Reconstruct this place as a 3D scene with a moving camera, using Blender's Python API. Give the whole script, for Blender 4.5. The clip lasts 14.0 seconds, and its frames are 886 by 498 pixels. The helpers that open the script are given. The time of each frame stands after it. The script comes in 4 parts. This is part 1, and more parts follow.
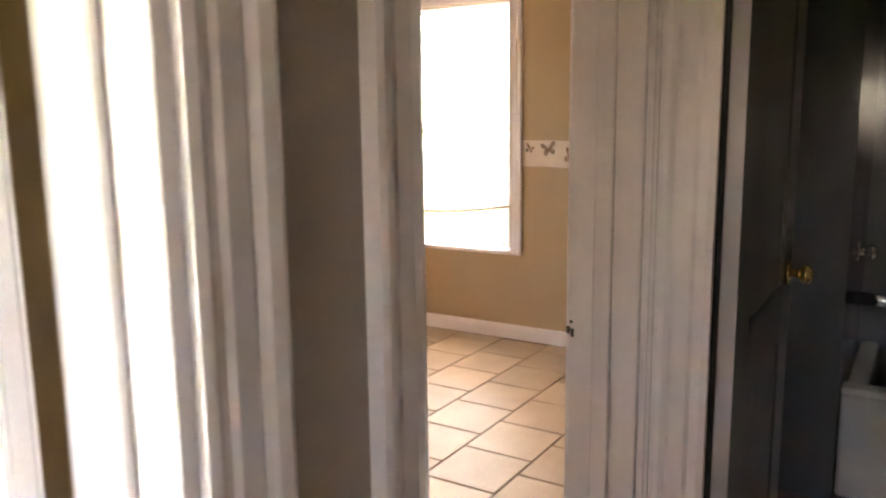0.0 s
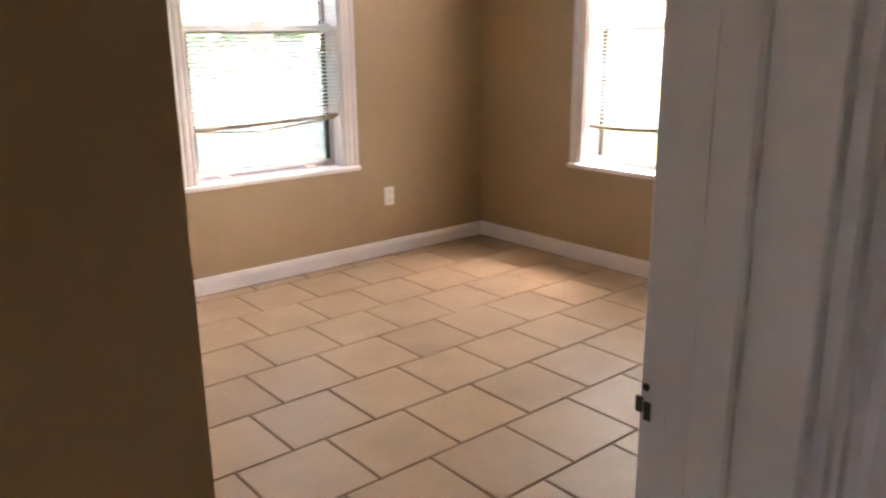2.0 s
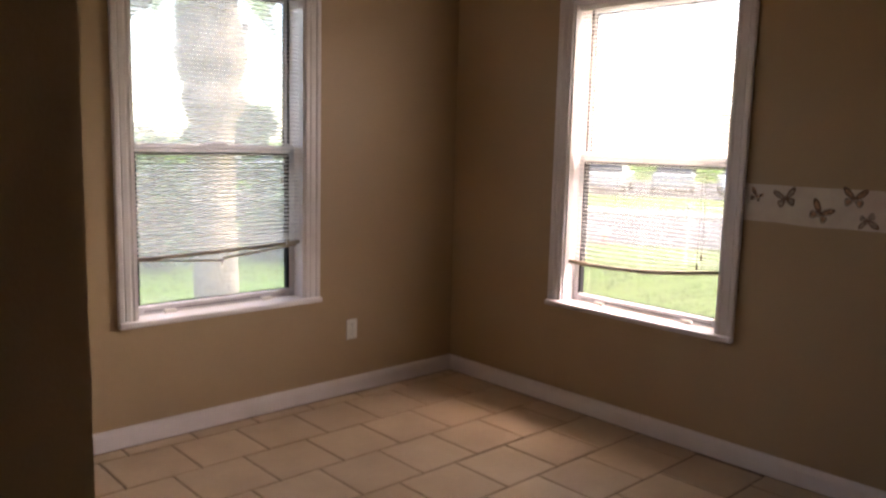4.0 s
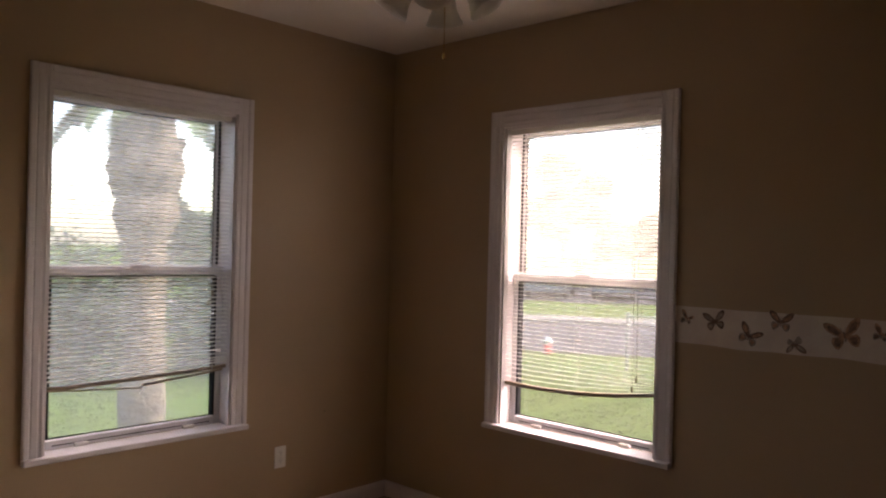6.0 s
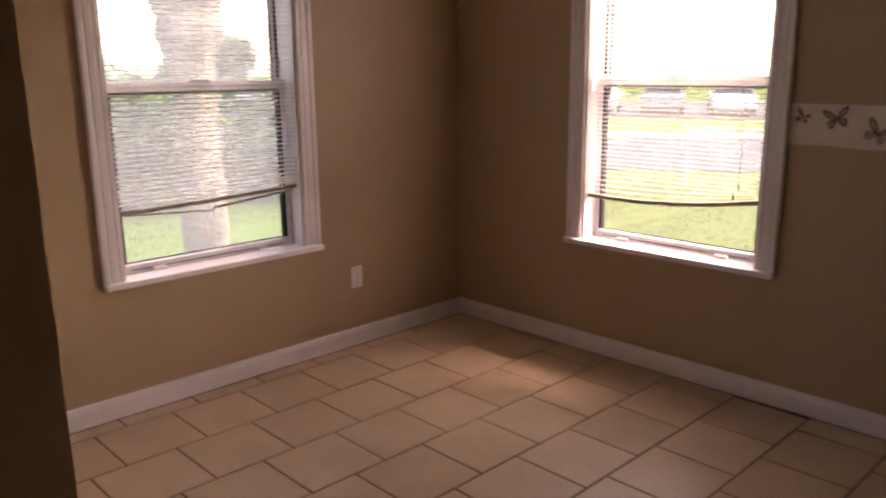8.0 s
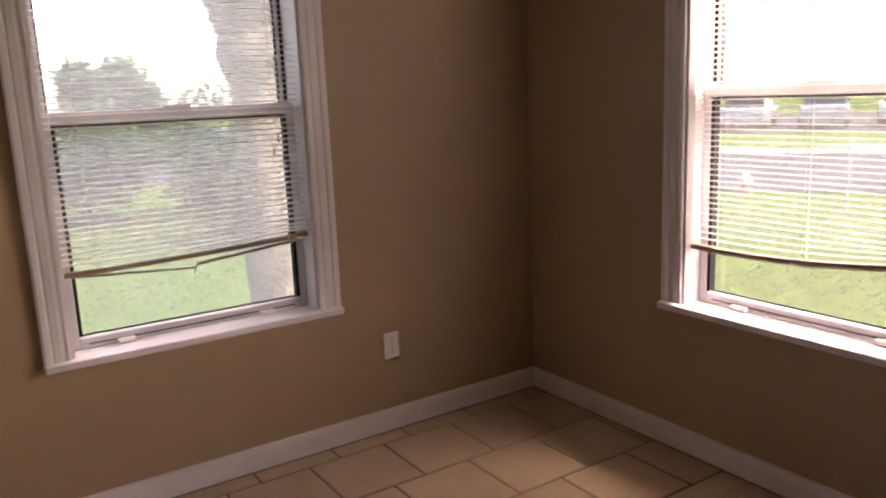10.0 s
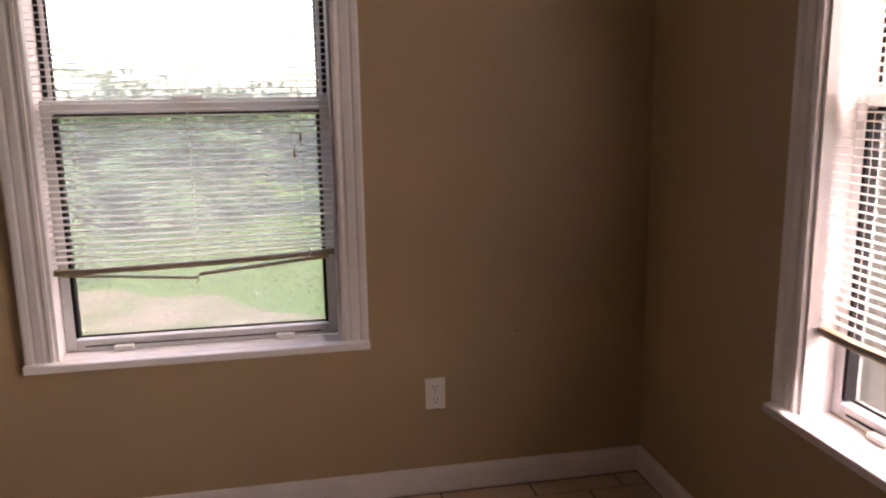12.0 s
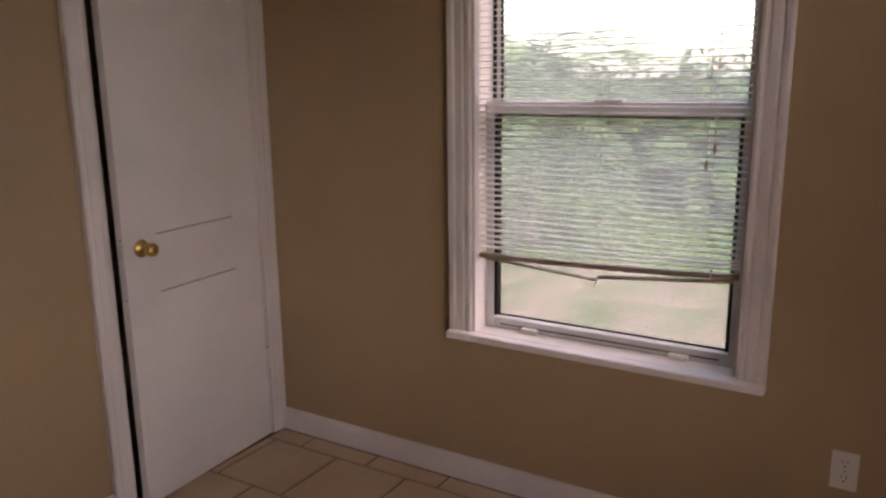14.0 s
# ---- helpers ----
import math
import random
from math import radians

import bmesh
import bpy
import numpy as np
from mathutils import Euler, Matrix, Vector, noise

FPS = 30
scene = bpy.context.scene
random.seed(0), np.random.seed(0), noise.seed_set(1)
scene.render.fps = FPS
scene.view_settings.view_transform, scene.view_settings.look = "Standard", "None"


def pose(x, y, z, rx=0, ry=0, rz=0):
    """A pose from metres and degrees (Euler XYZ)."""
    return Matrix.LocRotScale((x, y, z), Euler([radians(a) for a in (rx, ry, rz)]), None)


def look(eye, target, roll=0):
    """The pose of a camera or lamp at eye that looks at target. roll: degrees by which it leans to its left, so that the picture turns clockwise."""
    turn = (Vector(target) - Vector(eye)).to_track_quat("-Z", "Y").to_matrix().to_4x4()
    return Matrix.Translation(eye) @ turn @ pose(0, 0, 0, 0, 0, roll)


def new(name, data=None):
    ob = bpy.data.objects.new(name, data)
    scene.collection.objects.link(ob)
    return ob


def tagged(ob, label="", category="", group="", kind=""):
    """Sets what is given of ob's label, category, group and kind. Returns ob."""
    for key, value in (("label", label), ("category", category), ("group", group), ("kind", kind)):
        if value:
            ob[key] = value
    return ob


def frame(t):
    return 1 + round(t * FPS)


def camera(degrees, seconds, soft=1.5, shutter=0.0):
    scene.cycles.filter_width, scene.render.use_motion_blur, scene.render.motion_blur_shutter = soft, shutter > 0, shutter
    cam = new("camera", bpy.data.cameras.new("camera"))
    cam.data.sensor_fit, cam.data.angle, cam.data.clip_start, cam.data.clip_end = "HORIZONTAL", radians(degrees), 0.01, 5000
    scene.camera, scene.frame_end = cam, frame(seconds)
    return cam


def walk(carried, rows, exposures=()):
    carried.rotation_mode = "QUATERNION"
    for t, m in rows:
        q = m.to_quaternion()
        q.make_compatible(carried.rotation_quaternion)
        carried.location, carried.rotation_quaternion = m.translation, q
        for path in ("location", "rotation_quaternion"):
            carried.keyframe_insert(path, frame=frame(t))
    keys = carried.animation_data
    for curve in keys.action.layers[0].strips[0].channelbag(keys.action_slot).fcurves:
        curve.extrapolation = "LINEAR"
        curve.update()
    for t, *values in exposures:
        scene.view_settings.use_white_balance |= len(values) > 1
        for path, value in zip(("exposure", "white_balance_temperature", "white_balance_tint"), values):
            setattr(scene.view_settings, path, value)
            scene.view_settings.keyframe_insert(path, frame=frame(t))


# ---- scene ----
cam = camera(59.6, 14.0, soft=2.2, shutter=0.35)
PATH = [
    (0, (-4.568, -4.213, 1.464), (-2.899, -3.159, 1.139), -0.7),
    (0.5, (-4.38, -4.216, 1.442), (-2.727, -3.158, 1.056), -1.1),
    (1, (-4.113, -4.135, 1.417), (-2.501, -3.015, 1.033), -0.7),
    (1.5, (-3.873, -4.047, 1.384), (-2.378, -2.807, 0.908), -1.1),
    (2, (-3.667, -3.982, 1.357), (-2.434, -2.497, 0.832), -0.6),
    (2.5, (-3.594, -3.925, 1.349), (-2.464, -2.363, 0.816), -0.5),
    (3, (-3.549, -3.797, 1.421), (-2.306, -2.302, 0.948), 0.9),
    (3.5, (-3.489, -3.696, 1.414), (-2.144, -2.284, 0.97), 2.0),
    (4, (-3.451, -3.628, 1.489), (-2.104, -2.175, 1.216), 1.5),
    (4.2, (-3.459, -3.61, 1.496), (-2.07, -2.187, 1.287), 1.7),
    (6.3, (-3.346, -3.619, 1.576), (-1.891, -2.247, 1.578), 1.4),
    (6.5, (-3.408, -3.571, 1.551), (-1.931, -2.227, 1.441), 0.8),
    (7, (-3.411, -3.536, 1.522), (-1.922, -2.236, 1.217), 0.4),
    (7.5, (-3.394, -3.487, 1.492), (-1.924, -2.187, 1.11), 0.5),
    (8, (-3.314, -3.298, 1.488), (-1.964, -1.893, 1.037), -0.6),
    (8.2, (-3.258, -3.229, 1.493), (-1.952, -1.77, 1.088), -1.4),
    (10.5, (-2.141, -2.776, 1.456), (-1.183, -1.056, 1.103), -1.8),
    (11, (-1.914, -2.707, 1.465), (-1.132, -0.888, 1.183), -0.9),
    (11.5, (-1.559, -2.699, 1.466), (-0.971, -0.818, 1.125), -0.8),
    (12, (-1.272, -2.614, 1.449), (-0.902, -0.688, 1.057), -0.9),
    (12.5, (-1.026, -2.452, 1.508), (-0.904, -0.49, 1.14), -0.2),
    (13, (-0.823, -2.356, 1.508), (-1.266, -0.453, 1.08), -0.2),
    (13.5, (-0.771, -2.368, 1.524), (-1.635, -0.599, 1.167), 0.2),
    (14, (-0.73, -2.398, 1.536), (-1.745, -0.731, 1.101), -0.7),
]
walk(cam, [(t, look(eye, target, roll)) for t, eye, target, roll in PATH],
     exposures=[(0, 7.7, 8500, 27), (0.5, 7.15, 7500, 24), (0.9, 7.2, 7200, 20), (1.6, 7.05, 7300, 21), (2.4, 6.55, 7550, 26), (3.4, 6.2, 7500, 27), (4.2, 5.3, 7600, 29), (6.3, 4.7, 7700, 33), (7.0, 4.95, 7800, 35), (7.5, 5.35, 8150, 41), (8.2, 5.45, 8200, 42), (10.4, 5.2, 7700, 36), (11, 5.2, 7650, 36), (12.5, 5.05, 7600, 34), (14, 4.7, 7600, 35)])

# ---- daylight ----
world = bpy.data.worlds.new("overcast_sky")
scene.world = world
world.use_nodes = True
wn = world.node_tree.nodes
sky = wn.new("ShaderNodeTexSky")
sky.sky_type = "NISHITA"
sky.sun_disc = False
sky.sun_elevation = radians(50)
sky.sun_rotation = radians(133)
sky.air_density, sky.dust_density, sky.ozone_density = 1.0, 2.0, 1.5
world.node_tree.links.new(sky.outputs[0], wn["Background"].inputs[0])
wn["Background"].inputs[1].default_value = 0.13
sun = new("sun", bpy.data.lights.new("sun", "SUN"))
sun.data.energy, sun.data.angle, sun.data.color = 1.5, radians(158), (1, 0.965, 0.92)
sun.matrix_world = look((15, -11.5, 7), (0, 0, 0))


# ---- materials ----
def material(name, color, rough=0.6, metal=0.0, vary=0.12, scale=6.0, fine=90.0, bump=0.15, depth=0.002, second=None, per_piece=0.0, spec=0.5, gloss=0.1):
    """A procedural surface: two scales of colour variation, fine relief, and a shift from piece to piece."""
    m = bpy.data.materials.new(name)
    m.use_nodes = True
    n, l = m.node_tree.nodes, m.node_tree.links
    b = n["Principled BSDF"]
    b.inputs["Metallic"].default_value = metal
    b.inputs["Specular IOR Level"].default_value = spec
    co = n.new("ShaderNodeTexCoord")
    geo = n.new("ShaderNodeNewGeometry")
    big, small = n.new("ShaderNodeTexNoise"), n.new("ShaderNodeTexNoise")
    big.inputs["Scale"].default_value, small.inputs["Scale"].default_value = scale, fine
    big.inputs["Detail"].default_value, small.inputs["Detail"].default_value = 4, 3
    for t in (big, small):
        l.new(geo.outputs["Position"], t.inputs["Vector"])
    ramp = n.new("ShaderNodeMix")
    ramp.data_type = "RGBA"
    c2 = second or tuple(c * (1 - 2 * vary) for c in color)
    ramp.inputs["A"].default_value, ramp.inputs["B"].default_value = (*color, 1), (*c2, 1)
    mr = n.new("ShaderNodeMapRange")
    mr.inputs["From Min"].default_value, mr.inputs["From Max"].default_value = 0.35, 0.7
    l.new(big.outputs["Fac"], mr.inputs["Value"])
    l.new(mr.outputs["Result"], ramp.inputs["Factor"])
    hsv = n.new("ShaderNodeHueSaturation")
    l.new(ramp.outputs["Result"], hsv.inputs["Color"])
    val = n.new("ShaderNodeMapRange")
    val.inputs["To Min"].default_value, val.inputs["To Max"].default_value = 1 - vary, 1 + vary
    l.new(small.outputs["Fac"], val.inputs["Value"])
    last = val.outputs["Result"]
    if per_piece:
        info = n.new("ShaderNodeObjectInfo")
        pm = n.new("ShaderNodeMapRange")
        pm.inputs["To Min"].default_value, pm.inputs["To Max"].default_value = 1 - per_piece, 1 + per_piece
        l.new(info.outputs["Random"], pm.inputs["Value"])
        mul = n.new("ShaderNodeMath")
        mul.operation = "MULTIPLY"
        l.new(last, mul.inputs[0]), l.new(pm.outputs["Result"], mul.inputs[1])
        last = mul.outputs[0]
    l.new(last, hsv.inputs["Value"])
    l.new(hsv.outputs["Color"], b.inputs["Base Color"])
    rr = n.new("ShaderNodeMapRange")
    rr.inputs["To Min"].default_value, rr.inputs["To Max"].default_value = max(0.03, rough - gloss), min(1, rough + gloss)
    l.new(big.outputs["Fac"], rr.inputs["Value"])
    l.new(rr.outputs["Result"], b.inputs["Roughness"])
    if bump:
        bn = n.new("ShaderNodeBump")
        bn.inputs["Strength"].default_value, bn.inputs["Distance"].default_value = bump, depth
        l.new(small.outputs["Fac"], bn.inputs["Height"])
        l.new(bn.outputs["Normal"], b.inputs["Normal"])
    return m


WALL = material("beige_wall_paint", (0.41, 0.293, 0.174), 0.5, vary=0.05, scale=1.3, fine=160, bump=0.25, second=(0.38, 0.268, 0.156))
HALLWALL = material("hall_wall_paint", (0.40, 0.33, 0.28), 0.6, vary=0.05, scale=1.5, fine=160, bump=0.2)
CEIL = material("ceiling_paint", (0.74, 0.67, 0.58), 0.8, vary=0.05, scale=2, fine=70, bump=0.5, depth=0.004)
TRIM = material("white_trim_paint", (0.75, 0.70, 0.705), 0.35, vary=0.04, scale=4, fine=60, bump=0.12, second=(0.68, 0.63, 0.62))
# a white door's faces with deep shade mixed into the colour
SHADEDOOR = material("shade_brown_door", (0.16, 0.14, 0.125), 0.4, vary=0.06, scale=3, fine=80, bump=0.1)
DOORP = material("white_door_paint", (0.80, 0.77, 0.78), 0.4, vary=0.04, scale=3, fine=80, bump=0.1)
TILE = material("beige_ceramic_tile", (0.53, 0.39, 0.262), 0.45, vary=0.06, scale=3.2, fine=38, bump=0.10, depth=0.0012, second=(0.45, 0.322, 0.21), per_piece=0.08, gloss=0.03)
GROUT = material("brown_grout", (0.16, 0.10, 0.065), 0.9, vary=0.15, scale=5, fine=200, bump=0.4)
ALU = material("white_aluminium", (0.66, 0.65, 0.66), 0.4, vary=0.05, scale=8, fine=120, bump=0.05)
GASKET = material("black_gasket", (0.008, 0.008, 0.009), 0.8, vary=0.1, bump=0.1, spec=0.15)
SLAT = material("white_vinyl_slat", (0.80, 0.77, 0.72), 0.4, vary=0.05, scale=5, fine=40, bump=0.03, per_piece=0.04)


def let_light_through(m, share, color):
    """Thin vinyl: part of the daylight comes through it."""
    n, l = m.node_tree.nodes, m.node_tree.links
    thin, mix = n.new("ShaderNodeBsdfTranslucent"), n.new("ShaderNodeMixShader")
    thin.inputs["Color"].default_value = (*color, 1)
    mix.inputs["Fac"].default_value = share
    l.new(n["Principled BSDF"].outputs[0], mix.inputs[1]), l.new(thin.outputs[0], mix.inputs[2])
    l.new(mix.outputs[0], n["Material Output"].inputs["Surface"])


let_light_through(SLAT, 0.3, (0.85, 0.82, 0.76))
RAIL = material("brown_vinyl_rail", (0.33, 0.25, 0.165), 0.5, vary=0.15, scale=9, fine=60, bump=0.08)
CORD = material("white_cord", (0.7, 0.66, 0.6), 0.8)
PLATE = material("white_plastic", (0.80, 0.77, 0.72), 0.35, vary=0.03)
# near-black for slots and holes, and for the shaded bathroom jambs
SLOT_SHADE = material("dark_slot_and_shade", (0.03, 0.025, 0.02), 0.7)
BRASS = material("polished_brass", (0.75, 0.52, 0.18), 0.18, metal=1.0, vary=0.05, bump=0.0)
STEEL = material("dull_steel", (0.35, 0.33, 0.31), 0.35, metal=1.0, vary=0.15, bump=0.05)
CHROME = material("chrome", (0.8, 0.8, 0.82), 0.08, metal=1.0, vary=0.03, bump=0.0)
TUBM = material("white_enamel", (0.78, 0.77, 0.75), 0.15, vary=0.03, bump=0.0)
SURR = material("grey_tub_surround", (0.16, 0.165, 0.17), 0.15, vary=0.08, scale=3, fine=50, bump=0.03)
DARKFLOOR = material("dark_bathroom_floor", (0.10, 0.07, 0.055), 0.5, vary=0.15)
PAPER = material("cream_border_paper", (0.66, 0.58, 0.48), 0.7, vary=0.06, scale=9, fine=120, bump=0.08, second=(0.58, 0.47, 0.40))
WING1 = material("brown_wing_print", (0.23, 0.135, 0.09), 0.75, vary=0.35, scale=60, fine=200, bump=0)
WING2 = material("tan_wing_print", (0.50, 0.29, 0.18), 0.75, vary=0.3, scale=60, fine=200, bump=0)
WING3 = material("grey_wing_print", (0.38, 0.31, 0.25), 0.75, vary=0.3, scale=60, fine=200, bump=0)
SHADE = material("frosted_glass_shade", (0.85, 0.82, 0.76), 0.3, vary=0.04, bump=0.0)
FANM = material("white_fan_enamel", (0.75, 0.72, 0.68), 0.35, vary=0.04)
GRASS = material("mown_lawn", (0.05, 0.098, 0.014), 0.9, vary=0.25, scale=0.7, fine=30, bump=0.35, depth=0.02, second=(0.066, 0.095, 0.018), spec=0.03)
BLADE = material("grass_blade", (0.07, 0.135, 0.02), 0.8, vary=0.2, scale=0.9, fine=12, bump=0, second=(0.09, 0.135, 0.028), spec=0.1)
DIRT = material("bare_sandy_soil", (0.19, 0.135, 0.10), 0.95, vary=0.15, scale=2.2, fine=14, bump=0.7, depth=0.03, second=(0.075, 0.095, 0.032), spec=0.03)
ROADM = material("pale_asphalt", (0.062, 0.059, 0.066), 0.9, vary=0.12, scale=1, fine=60, bump=0.3, spec=0.03)
BARK = material("palm_bark", (0.22, 0.18, 0.145), 0.95, vary=0.3, scale=5, fine=30, bump=0.9, depth=0.03, spec=0.03)
LEAF = material("palm_leaf", (0.10, 0.165, 0.07), 0.6, vary=0.3, scale=1.5, fine=20, bump=0.2, spec=0.2)
LEAF2 = material("shrub_leaf", (0.042, 0.082, 0.034), 0.7, vary=0.35, scale=1.2, fine=12, bump=0.2, spec=0.2)
HAZE = material("far_foliage", (0.06, 0.085, 0.06), 0.9, vary=0.3, scale=0.5, fine=5, bump=0.2, spec=0.03)
GALV = material("galvanised_wire", (0.35, 0.36, 0.37), 0.5, metal=0.7, vary=0.1)
REDP = material("red_enamel", (0.45, 0.05, 0.03), 0.5, vary=0.1)
WHITEP = material("white_enamel_paint", (0.8, 0.8, 0.78), 0.45, vary=0.05)
CARW = material("white_car_paint", (0.52, 0.53, 0.55), 0.25, vary=0.03, bump=0)
CARG = material("grey_car_paint", (0.22, 0.225, 0.24), 0.25, vary=0.03, bump=0)
CARGL = material("dark_car_glass", (0.03, 0.035, 0.04), 0.08, vary=0.03, bump=0)
TYRE = material("rubber", (0.025, 0.025, 0.025), 0.85, vary=0.1)


def glass(name, veil):
    """Glass tinted to dim the view, with a film that scatters daylight as haze."""
    m = bpy.data.materials.new(name)
    m.use_nodes = True
    n, l = m.node_tree.nodes, m.node_tree.links
    clear, gloss, pane, rim = n.new("ShaderNodeBsdfTransparent"), n.new("ShaderNodeBsdfGlossy"), n.new("ShaderNodeMixShader"), n.new("ShaderNodeFresnel")
    n.remove(n["Principled BSDF"])
    # grey tint holds the outside view darker than the light let in
    clear.inputs["Color"].default_value = (0.43, 0.455, 0.44, 1)
    gloss.inputs["Roughness"].default_value, rim.inputs["IOR"].default_value = 0.02, 1.45
    l.new(rim.outputs[0], pane.inputs["Fac"])
    l.new(clear.outputs[0], pane.inputs[1]), l.new(gloss.outputs[0], pane.inputs[2])
    film, mix, spots = n.new("ShaderNodeBsdfTranslucent"), n.new("ShaderNodeMixShader"), n.new("ShaderNodeTexNoise")
    # pale film puts the haze over the outside into the pane
    film.inputs["Color"].default_value = (0.84, 0.80, 0.68, 1)
    geo = n.new("ShaderNodeNewGeometry")
    spots.inputs["Scale"].default_value = 9
    l.new(geo.outputs["Position"], spots.inputs["Vector"])
    rng = n.new("ShaderNodeMapRange")
    rng.inputs["To Min"].default_value, rng.inputs["To Max"].default_value = veil * 0.7, veil * 1.3
    l.new(spots.outputs["Fac"], rng.inputs["Value"])
    l.new(rng.outputs["Result"], mix.inputs["Fac"])
    l.new(pane.outputs[0], mix.inputs[1]), l.new(film.outputs[0], mix.inputs[2])
    l.new(mix.outputs[0], n["Material Output"].inputs["Surface"])
    return m


VEILED = (glass("hazy_glass", 0.06), glass("screened_hazy_glass", 0.05))
CLEARER = (glass("window_glass", 0.055), glass("dimmed_glass", 0.012))


# ---- small builders ----
def link(name, bm, mat, parent=None, m=None, smooth=False):
    me = bpy.data.meshes.new(name)
    bm.to_mesh(me)
    bm.free()
    me.materials.append(mat)
    if smooth:
        me.polygons.foreach_set("use_smooth", [True] * len(me.polygons))
    ob = new(name, me)
    if m is not None:
        ob.matrix_basis = m
    if parent is not None:
        ob.parent = parent
    return ob


def part(name, bm, mat, parent, label="", smooth=False, m=None):
    ob = link(name, bm, mat, parent, m, smooth)
    return tagged(ob, label) if label else ob


def empty(name, m=None):
    ob = new(name)
    ob.empty_display_size = 0.1
    if m is not None:
        ob.matrix_basis = m
    return ob


def box(lo, hi, bevel=0.0, seg=1, bm=None):
    """An axis-aligned block, with rounded edges where bevel is given."""
    out = bm or bmesh.new()
    b = bmesh.new()
    bmesh.ops.create_cube(b, size=1)
    for v in b.verts:
        v.co = Vector([lo[i] + (v.co[i] + 0.5) * (hi[i] - lo[i]) for i in range(3)])
    if bevel:
        bmesh.ops.bevel(b, geom=b.edges[:], offset=bevel, segments=seg, affect="EDGES", profile=0.5)
    if bm is None:
        out.free()
        return b
    return add(out, b)


def add(bm, other):
    """Joins other into bm."""
    me = bpy.data.meshes.new("tmp")
    other.to_mesh(me)
    other.free()
    bm.from_mesh(me)
    bpy.data.meshes.remove(me)
    return bm


def lathe(profile, seg=24, axis="z"):
    """A turned shape from (radius, height) pairs."""
    bm = bmesh.new()
    rings = []
    for r, h in profile:
        ring = []
        for k in range(seg):
            a = 2 * math.pi * k / seg
            p = (r * math.cos(a), r * math.sin(a), h)
            if axis == "x":
                p = (h, p[0], p[1])
            elif axis == "y":
                p = (p[0], h, p[1])
            ring.append(bm.verts.new(p))
        rings.append(ring)
    for a, b in zip(rings, rings[1:]):
        for k in range(seg):
            bm.faces.new((a[k], a[(k + 1) % seg], b[(k + 1) % seg], b[k]))
    for ring in (rings[0], rings[-1]):
        if (ring[0].co - ring[seg // 2].co).length > 1e-4:
            bm.faces.new(ring)
    bmesh.ops.remove_doubles(bm, verts=bm.verts[:], dist=1e-6)
    bmesh.ops.recalc_face_normals(bm, faces=bm.faces[:])
    return bm


def prism(profile, a, b, out, up=(0, 0, 1)):
    """A moulding: profile of (outward, upward) pairs carried from a to b."""
    bm = bmesh.new()
    a, b, out, up = Vector(a), Vector(b), Vector(out), Vector(up)
    r1 = [bm.verts.new(a + out * o + up * u) for o, u in profile]
    r2 = [bm.verts.new(b + out * o + up * u) for o, u in profile]
    n = len(profile)
    for k in range(n):
        bm.faces.new((r1[k], r1[(k + 1) % n], r2[(k + 1) % n], r2[k]))
    bm.faces.new(r1), bm.faces.new(r2)
    bmesh.ops.recalc_face_normals(bm, faces=bm.faces[:])
    return bm


def tube(points, radius, seg=8):
    """A round bar along points; radius may be one number or one for each point."""
    bm = bmesh.new()
    pts = [Vector(p) for p in points]
    rs = radius if isinstance(radius, (list, tuple)) else [radius] * len(pts)
    rings = []
    for i, p in enumerate(pts):
        d = (pts[min(i + 1, len(pts) - 1)] - pts[max(i - 1, 0)]).normalized()
        u = d.orthogonal().normalized() if abs(d.z) < 0.9 else Vector((1, 0, 0)).cross(d).normalized()
        w = d.cross(u)
        rings.append([bm.verts.new(p + (u * math.cos(2 * math.pi * k / seg) + w * math.sin(2 * math.pi * k / seg)) * rs[i]) for k in range(seg)])
    for a, b in zip(rings, rings[1:]):
        for k in range(seg):
            bm.faces.new((a[k], a[(k + 1) % seg], b[(k + 1) % seg], b[k]))
    bm.faces.new(rings[0]), bm.faces.new(rings[-1])
    bmesh.ops.recalc_face_normals(bm, faces=bm.faces[:])
    return bm


def wall(name, axis, lo, hi, u0, u1, z0, z1, mat, openings=()):
    """A wall whose thickness runs from lo to hi along axis, from u0 to u1 along the other, with openings (a, b, bottom, top)."""
    bm = bmesh.new()

    def block(a, b, c, d):
        if b - a > 1e-4 and d - c > 1e-4:
            if axis == "y":
                box((a, lo, c), (b, hi, d), bm=bm)
            else:
                box((lo, a, c), (hi, b, d), bm=bm)

    at = u0
    for a, b, c, d in sorted(openings):
        block(at, a, z0, z1)
        block(a, b, z0, c)
        block(a, b, d, z1)
        at = b
    block(at, u1, z0, z1)
    return tagged(link(name, bm, mat), category="wall", kind="structure")


# ---- the plan ----
H = 2.80                 # ceiling
XC = -3.045              # closet front wall
YE = -2.365              # end of the closet block
YR, YH = -3.605, -3.748   # entry wall: room face, hall face
XV = -3.985              # recess wall beside the entry
DL, DR, DT = -3.888, -3.105, 2.04     # entry doorway
AL, AR = -2.067, -1.130  # window opening in the wall across from the entry
BN, BS = -0.911, -1.859  # window opening in the wall with the border
WZ0, WZ1 = 0.605, 2.255
WT = 0.18                # outer wall thickness

